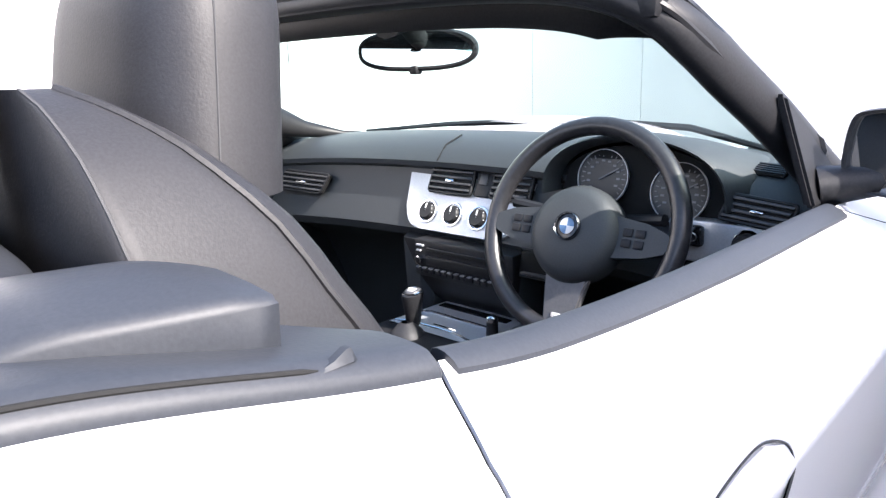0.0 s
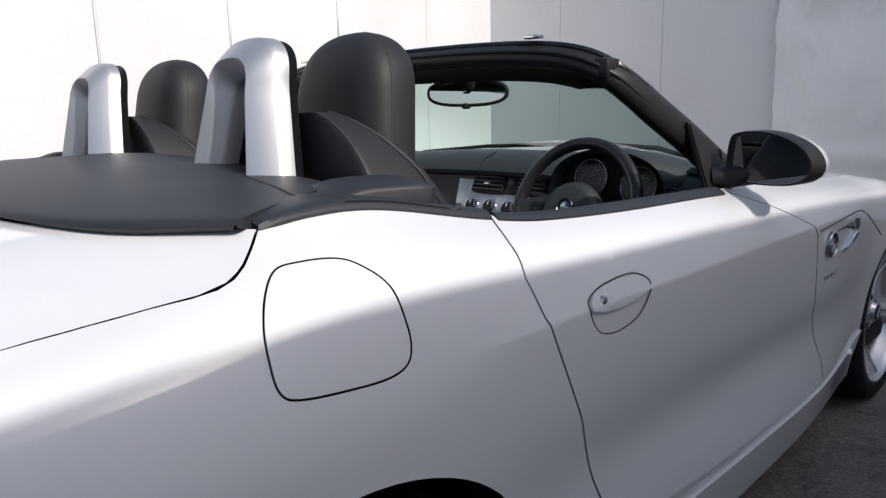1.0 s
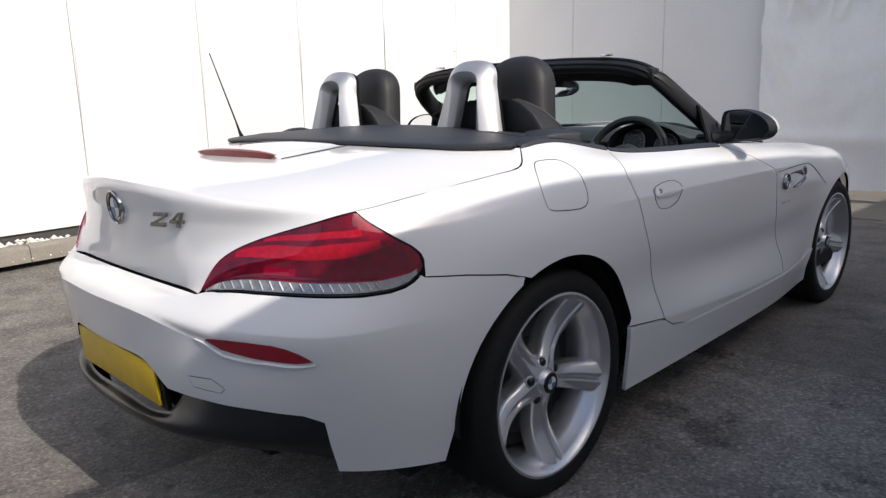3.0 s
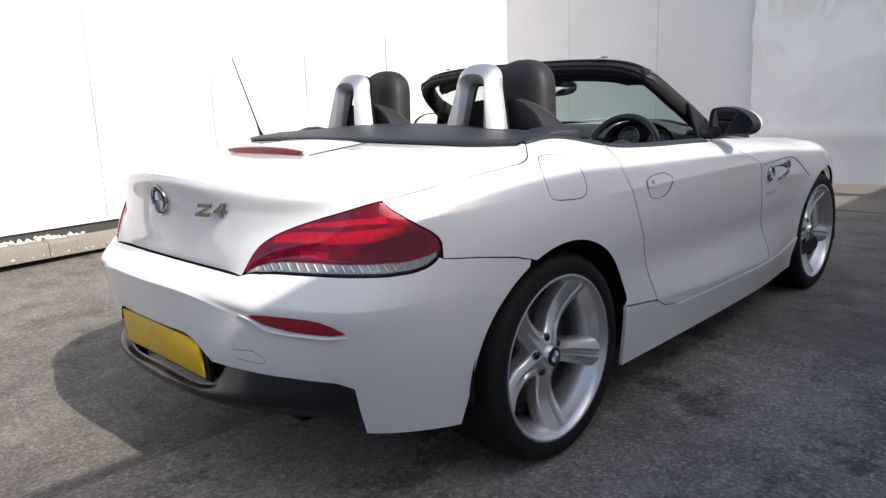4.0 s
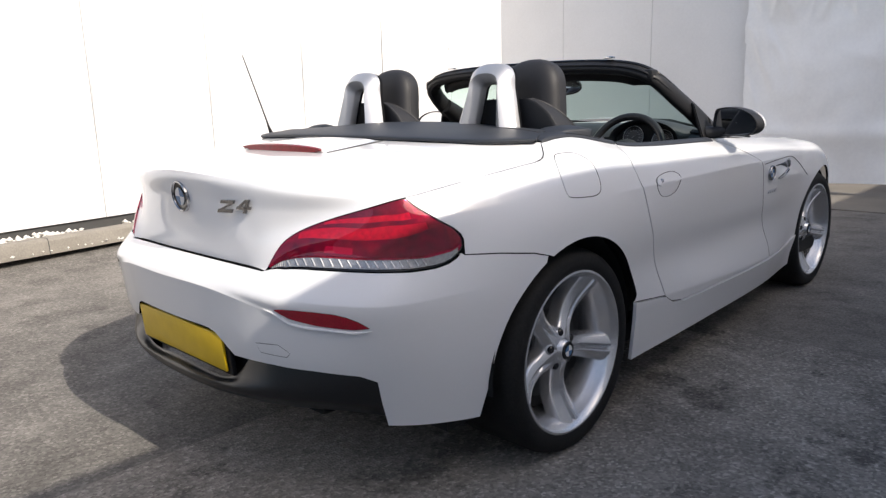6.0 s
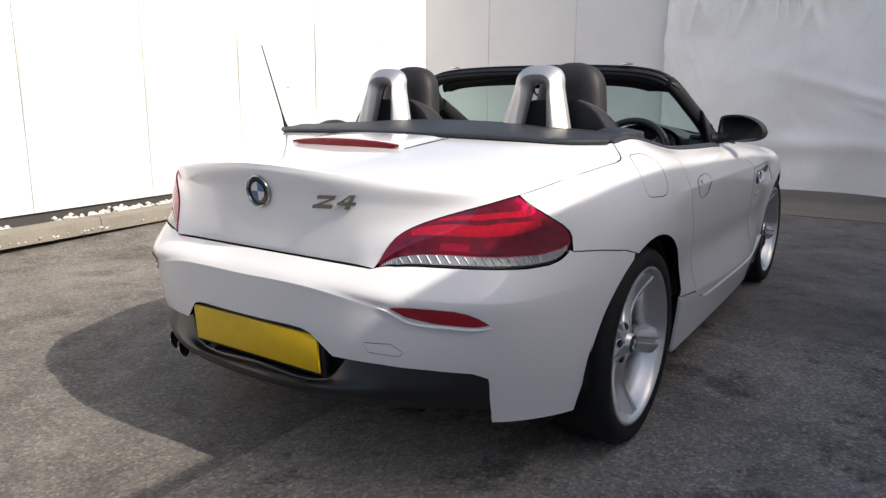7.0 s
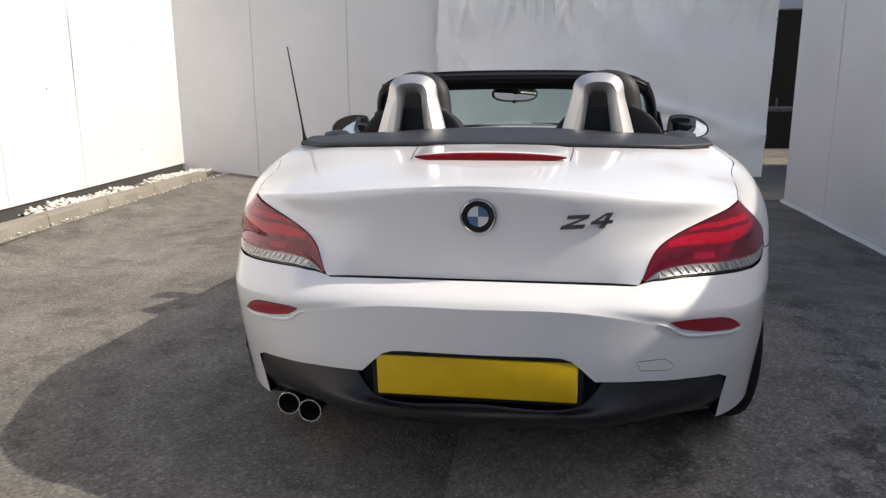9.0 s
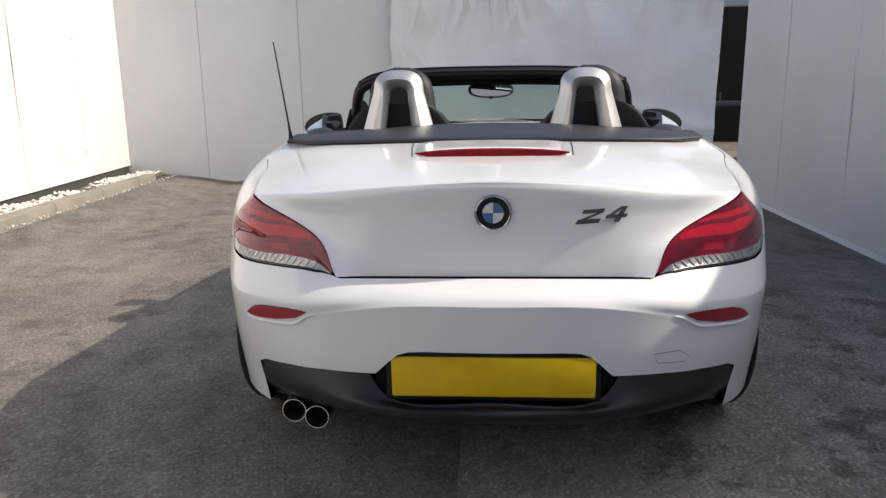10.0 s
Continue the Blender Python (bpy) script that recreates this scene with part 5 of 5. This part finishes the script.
part("pocket_frame", tube([(.205, 1.182, .697), (.282, 1.182, .697), (.282, 1.190, .750), (.205, 1.190, .750)], .004, 6, closed=True), BLACK, pocket)
# raked face under the radio, then the tunnel: y, z, left edge, right edge
STACK = [(1.235, .745, -.145, .205), (1.19, .728, -.133, .205), (1.185, .65, -.080, .20), (1.215, .60, -.066, .19), (1.245, .573, -.062, .185), (1.17, .570, -.068, .185), (1.05, .560, -.10, .18), (.80, .545, -.14, .16), (.5, .56, -.15, .15), (.3, .57, -.15, .15)]
stack = part("centre_console", grid([[(a + (b - a) * f, y, z) for y, z, a, b in STACK] for f in (0, .015, .05, .5, .95, .985, 1)]), BLACK, dash)
for i in (2, 3):
    part("console_side", grid([[(r[i] + (.03 * f if i == 3 else -.03 * f), r[0] + .05 * f * (r[1] > .6), r[1] * (1 - f) + .27 * f) for r in STACK] for f in (0, 1)]), DASH, stack)
part("console_trim", grid([[(a + .006 + (b - a - .012) * f, y, z + .004 - (.008 if f in (0, 1) else 0)) for y, z, a, b in ((1.243, .573, -.062, .185), (1.20, .5718, -.065, .185), (1.15, .568, -.075, .183), (1.085, .563, -.09, .182))] for f in (0, .02, .5, .98, 1)]), SILVER, stack, "silver console trim")
part("console_tray", box(-.045, 1.205, .570, .150, 1.230, .5785, .003), GLOSSBLACK, stack)
part("trim_edge", tube([(-.058, 1.135, .572), (-.050, 1.160, .5745), (-.03, 1.168, .5752), (.16, 1.165, .575)], .0035, 8), CHROME, stack)
part("trim_edge", tube([(-.07, 1.095, .568), (-.03, 1.107, .569), (.05, 1.110, .569), (.11, 1.107, .569), (.15, 1.095, .568), (.17, 1.06, .565)], .0030, 8), CHROME, stack)
part("trim_edge", tube([(.02, 1.122, .5705), (.085, 1.121, .5705)], .002, 6), CHROME, stack)
gear = part("gear_lever", tube([(.0, 1.065, .555), (.0, 1.07, .57), (.0, 1.08, .60)], [.011, .010, .012], 10), GLOSSBLACK, car, "black gear lever with a leather gaiter")
part("gear_knob", grid([[(.0 + r * math.cos(q) * .9, 1.082 + r * math.sin(q), z + .18 * r * math.sin(q) * (z > .6)) for q in np.linspace(0, 2 * math.pi, 24, endpoint=False)] for r, z in ((.012, .575), (.016, .580), (.0185, .60), (.022, .625), (.0245, .640), (.0235, .647), (.004, .650))], close_v=True, caps=True), BLACK, gear)
part("knob_cap", moved(lathe([(.001, .003), (.014, .0025), (.0165, -.001), (.017, -.004)], 24, axis="z"), pose(0, 1.082, .650, 10)), SPOKE, gear)
part("knob_rim", moved(lathe([(.0165, .0), (.018, .0025), (.0205, .001), (.021, -.003)], 24, axis="z"), pose(0, 1.082, .649, 10)), CHROME, gear)
for dx in (-.006, 0, .006):
    part("cap_mark", moved(box(dx - .0008, -.008, .0028, dx + .0008, .008, .0036), pose(0, 1.082, .650, 10)), WHITE, gear)
part("gear_gaiter", grid([[(r * math.cos(q), 1.062 + r * math.sin(q), z) for q in np.linspace(0, 2 * math.pi, 16, endpoint=False)] for r, z in ((.040, .556), (.036, .566), (.028, .574), (.020, .582), (.012, .588))], close_v=True), LEATHER, gear)
cs = part("console_switch", tube([(.165, 1.14, .56), (.165, 1.142, .604)], [.013, .012], 14), BLACK, stack)
part("switch_cap", moved(lathe([(.001, .010), (.008, .009), (.0118, .005), (.012, -.004)], 18, axis="z"), pose(.165, 1.142, .606)), CHROME, cs)

# instruments
hood_rows = []
for q in np.linspace(0, math.pi, 33):
    c_, s_ = math.cos(q), math.sin(q) ** .75
    ring = lambda cx, rx, zc, rz, y: (cx - rx * c_, y, zc + rz * s_)
    hood_rows.append([ring(.430, .160, .868, .096, 1.225), ring(.430, .168, .866, .106, 1.185), ring(.430, .173, .865, .112, 1.180), ring(.430, .178, .865, .115, 1.190), ring(.432, .184, .866, .113, 1.25), ring(.436, .196, .868, .098, 1.33), ring(.440, .215, .870, .070, 1.43)])
binn = part("instrument_hood", grid(hood_rows), DASH, dash, "domed black hood over the dials")
part("instrument_back", grid([[(.430 + .155 * c, 1.224, .83), (.430 + .155 * c, 1.224, .872), (.430 + .155 * c, 1.224, .868 + .090 * max(0, 1 - c * c) ** .38)] for c in np.linspace(-1, 1, 21)]), VOID, binn)
for x, r, zc in ((.365, .050, .899), (.509, .050, .884)):
    dm = plane_at(x, 1.218, zc, 12)
    d_ob = part("dial", moved(lathe([(.001, .001), (r, .001), (r, -.004)], 40, axis="z"), dm), SCREEN, binn, "round black dial with a bright ring")
    part("dial_ring", moved(lathe([(r * .985, .0), (r * .99, .005), (r * 1.012, .005), (r * 1.02, .0)], 40, axis="z"), dm), SATIN, d_ob)
    for k in range(22):
        part("tick", moved(box(-.0009, r * (.80 if k % 2 else .74), .0012, .0009, r * .88, .0022), dm @ pose(0, 0, 0, 0, 0, 128 - 12.2 * k)), DIALMARK, d_ob)
        if k % 2 == 0:
            part("numeral", moved(box(-.0035, -.0018, .0012, .0035, .0018, .0020), dm @ pose(.60 * r * math.sin(radians(12.2 * k - 128)), .60 * r * math.cos(radians(12.2 * k - 128)), 0)), DIALMARK, d_ob)
    part("needle", moved(box(-.0012, -.008, .003, .0012, r * .7, .0045), dm @ pose(0, 0, 0, 0, 0, -60)), DIALMARK, d_ob)
part("side_panel_trim", box(.50, 1.198, .775, .70, 1.235, .846, .006), SILVER, dash, "silver trim beside the steering wheel")
air_vent(plane_at(.587, 1.203, .851, 18) @ pose(0, 0, .004) @ Matrix(((1, .40, 0, 0), (-.10, 1, 0, 0), (0, 0, 1, 0), (0, 0, 0, 1))), .100, .040, dash)
lk2 = part("light_switch", moved(lathe([(.001, .014), (.016, .014), (.019, .010), (.021, .0)], 24, axis="z"), plane_at(.632, 1.195, .815, 5)), BLACK, dash, "round black light switch")
part("ring", moved(lathe([(.021, .0), (.022, .004), (.025, .0)], 24, axis="z"), plane_at(.632, 1.195, .815, 5)), CHROME, lk2)
sb = part("starter_button", box(.533, 1.186, .803, .563, 1.21, .838, .006), GLOSSBLACK, dash)
part("ring", moved(lathe([(.006, .0), (.0065, .002), (.008, .0)], 18, axis="z"), plane_at(.548, 1.186, .820, 0)), SATIN, sb)
air_vent(plane_at(-.655, 1.225, .79, 18) @ pose(0, 0, .004) @ Matrix(((1, .5, 0, 0), (0, 1, 0, 0), (0, 0, 1, 0), (0, 0, 0, 1))), .19, .052, dash)
tv = part("top_vent", moved(box(-.026, -.017, -.004, .026, .017, .002, .003), pose(.628, 1.292, .9215, 20, 5)), VOID, dash)
for k in range(5):
    part("slat", moved(box(-.024, -.0145 + k * .0065, .0, .024, -.0115 + k * .0065, .004), pose(.628, 1.292, .9215, 20, 5)), BLACK, tv)
part("dash_seam", tube([(-.06, 1.233, .902), (-.058, 1.26, .935), (-.045, 1.30, .954)], .002, 5), VOID, dash)

# steering wheel
wm = plane_at(.378, 1.118, .826, 22)
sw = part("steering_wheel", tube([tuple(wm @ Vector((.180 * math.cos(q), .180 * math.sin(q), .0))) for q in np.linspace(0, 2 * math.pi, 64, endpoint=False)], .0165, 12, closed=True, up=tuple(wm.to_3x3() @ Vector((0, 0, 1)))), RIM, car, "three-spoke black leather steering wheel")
part("airbag_pad", moved(lathe([(.001, .034), (.03, .034), (.062, .031), (.078, .022), (.085, .006), (.085, -.02), (.05, -.05)], 40, axis="z"), wm @ pose(0, -.012, 0)), DASH, sw, "round black airbag pad")
for sx in (1, -1):
    part("spoke", prism(rounded([(.06, -.045), (.13, -.036), (.172, -.022), (.174, .004), (.13, .020), (.06, .028)][::sx], .008), .016, wm @ pose(0, 0, -.005) @ Matrix.Diagonal((sx, 1, 1, 1)), .003), DASH, sw)
    for kx in (.09, .112):
        for ky in (-.016, .002):
            part("button", moved(box(kx, ky - .007, .009, kx + .017, ky + .007, .014, .002), wm @ Matrix.Diagonal((sx, 1, 1, 1))), BLACK, sw)
part("lower_spoke", prism([(-.045, -.07), (.045, -.07), (.028, -.168), (-.028, -.168)], .012, wm @ pose(0, 0, -.006), .003), SPOKE, sw, "grey lower spoke")
part("spoke_badge", moved(box(-.012, -.158, .006, .010, -.150, .008), wm), CHROME, sw)
roundel(wm @ pose(0, -.004, .034), .024, sw)
part("steering_column", tube([(.368, 1.14, .82), (.368, 1.32, .76)], .045, 16), BLACK, car)
for sx in (1, -1):
    part("column_stalk", tube([(.368 + sx * .04, 1.17, .835), (.368 + sx * .15, 1.15, .85)], [.008, .010], 8), BLACK, car)


# ---- tarpaulin, kerb, gravel ----
HANGS = [(-.95, .3, .045, .07), (-.72, -.25, .04, .06), (-.45, .45, .05, .08), (-.1, -.3, .04, .06), (.22, .4, .045, .08), (.42, -.35, .04, .07), (.8, .35, .05, .06), (1.25, -.3, .05, .06), (1.75, .3, .05, .05), (2.3, -.2, .05, .05)]


def tarpaulin():
    rows = []
    for i, x in enumerate(np.linspace(-1.2, 2.77, 190)):
        row = []
        for k, z in enumerate(np.linspace(.115 + .012 * math.sin(3 * x), 3.3, 130)):
            f = z / 3.3
            pull = min(1, max(0, z - 1.75) / .9)
            folds = .05 * pull * math.sin(x * 3.3 + 1.6 * math.sin(x * 2.1) + 2.2 * (f - .6))
            crease = .04 * math.exp(-((z - (1.15 - .28 * (x - .9))) / .07) ** 2) * math.exp(-((x - 1.3) / 1.0) ** 2)
            crease += .03 * math.exp(-((z - (.95 - .35 * (x - 1.1))) / .05) ** 2) * math.exp(-((x - 1.5) / .6) ** 2)
            lower_ = .025 * math.exp(-((z - .62) / .10) ** 2) - .02 * max(0, .55 - z)
            ridge = 1 - 3.5 * abs(noise.noise(Vector((x * 2.6 + 1.5 * z * math.sin(2.2 * x), z * .5, 7.0))))
            folds += .11 * pull ** 1.3 * max(0, ridge) ** 1.5 + .05 * pull ** 2 * max(0, 1 - 4 * abs(noise.noise(Vector((x * 4.5 - 2.4 * z * math.cos(3 * x), z * .7, 3.0))))) ** 1.5
            for x0, lean, wd, amp in HANGS:
                if z > 1.75:
                    folds += .8 * amp * min(1, (z - 1.75) / .5) * math.exp(-abs((x - x0 - lean * (z - 1.8)) / wd) ** 1.3)
            crinkle = math.exp(-((x + 1.0) / .28) ** 2) * math.exp(-((z - 1.5) / .55) ** 2)
            folds += .03 * crinkle * max(0, 1 - 3 * abs(noise.noise(Vector((x * 5 + 1.5 * z, z * 1.3, 9.0))))) ** 1.5
            n = noise.noise(Vector((x * 1.7, z * 1.3, 4.0))) * .05 + noise.noise(Vector((x * 5, z * 4, 1.0))) * .014
            wob = 0.0
            if i < 3:
                wob = .03 * noise.noise(Vector((0, z * 4, 2))) - .02 * math.sin(z * 5) * (z > 1.6)
            row.append((x + wob + .05 * f * (x > 2.4) * (x - 2.4), 6.50 - folds - crease - lower_ + n, z))
        rows.append(row)
    return rows


tarp = tagged(part("tarpaulin", grid(tarpaulin()), SHEET, None), "creased white tarpaulin hung across the yard's end", "tarpaulin")
for z in (.62, 1.05, 1.5, 1.95, 2.4):
    part("eyelet", moved(lathe([(.008, .0), (.011, .003), (.015, .0)], 14, axis="z"), pose(2.76 + .01 * z, 6.46, z, 90)), SEAM, tarp)


def wall_point(d, off, z):
    side = Vector((-LEFTDIR.y, LEFTDIR.x))
    p = CORNER + LEFTDIR * d + side * off
    return (p.x, p.y, z)


ko = lambda d: max(.36, .58 - .052 * d)
kerb = structure("kerb", grid([[wall_point(d, ko(d) + .008, .09), wall_point(d, ko(d), .185), wall_point(d, ko(d) - .015, .20 + .003 * noise.noise(Vector((d * 5, 0, 0)))), wall_point(d, ko(d) - .12, .202), wall_point(d, ko(d) - .125, .10)] for d in np.linspace(.72, 11.5, 120)], caps=True), CONCRETE, "low concrete kerb along the white wall")
for k in range(11):
    part("joint", grid([[wall_point(1.2 + k * .915 + e, ko(1.2 + k * .915) + .01, .09), wall_point(1.2 + k * .915 + e, ko(1.2 + k * .915) + .002, .186), wall_point(1.2 + k * .915 + e, ko(1.2 + k * .915) - .015, .204), wall_point(1.2 + k * .915 + e, ko(1.2 + k * .915) - .12, .2045)] for e in (0, .006)]), SEAM, kerb)
gv, gf = [], []
rng = np.random.RandomState(5)
ico = [(0, 0, 1), (.9, 0, .4), (.28, .85, .4), (-.72, .53, .4), (-.72, -.53, .4), (.28, -.85, .4), (0, 0, -.5)]
for k in range(2600):
    d = rng.uniform(.1, 9.5)
    off = ko(d) - rng.uniform(.12, .42) if k % 14 else ko(d) + rng.uniform(.01, .10)
    r = rng.uniform(.008, .034) if k % 14 else rng.uniform(.006, .014)
    heap = noise.noise(Vector((d * 1.4, 2.0, 0)))
    if k % 14 and heap < -.22:
        continue
    c = np.array(wall_point(d, off, .155 + .05 * heap + rng.uniform(-.01, .02) if k % 14 else .122))
    a = rng.uniform(0, 6.28)
    R = np.array(((math.cos(a), -math.sin(a), 0), (math.sin(a), math.cos(a), 0), (0, 0, 1)))
    b = len(gv)
    gv += [tuple(c + r * (R @ (np.array(p) * rng.uniform(.75, 1.2, 3)))) for p in ico]
    gf += [(b, b + 1 + j, b + 1 + (j + 1) % 5) for j in range(5)] + [(b + 6, b + 1 + (j + 1) % 5, b + 1 + j) for j in range(5)]
me = bpy.data.meshes.new("gravel")
me.from_pydata(gv, [], gf)
me.materials.append(STONE)
tagged(new("gravel", me), "white gravel along the foot of the wall", "gravel", "", "stuff")
structure("gravel_bed", grid([[wall_point(d, o, .135 + .05 * noise.noise(Vector((d * 1.4, 2.0, 0))) + .02 * noise.noise(Vector((d * 9, o * 9, 0)))) for o in (-.05, .05, .15, .25, ko(d) - .11)] for d in np.linspace(-.2, 11.5, 120)]), GRIT, "bed of pale gravel behind the kerb", False)
structure("trim", grid([[(RIGHT0 + RIGHTDIR * d + Vector((-.004, 0))).to_3d() + Vector((0, 0, .03)), (RIGHT0 + RIGHTDIR * d + Vector((-.03, 0))).to_3d() + Vector((0, 0, .025)), (RIGHT0 + RIGHTDIR * d + Vector((-.045 - .012 * noise.noise(Vector((d * 2, 0, 0))), 0))).to_3d() + Vector((0, 0, .002))] for d in np.linspace(0, 11.5, 90)]), PANEL, "white mortar fillet along the wall's foot", False)
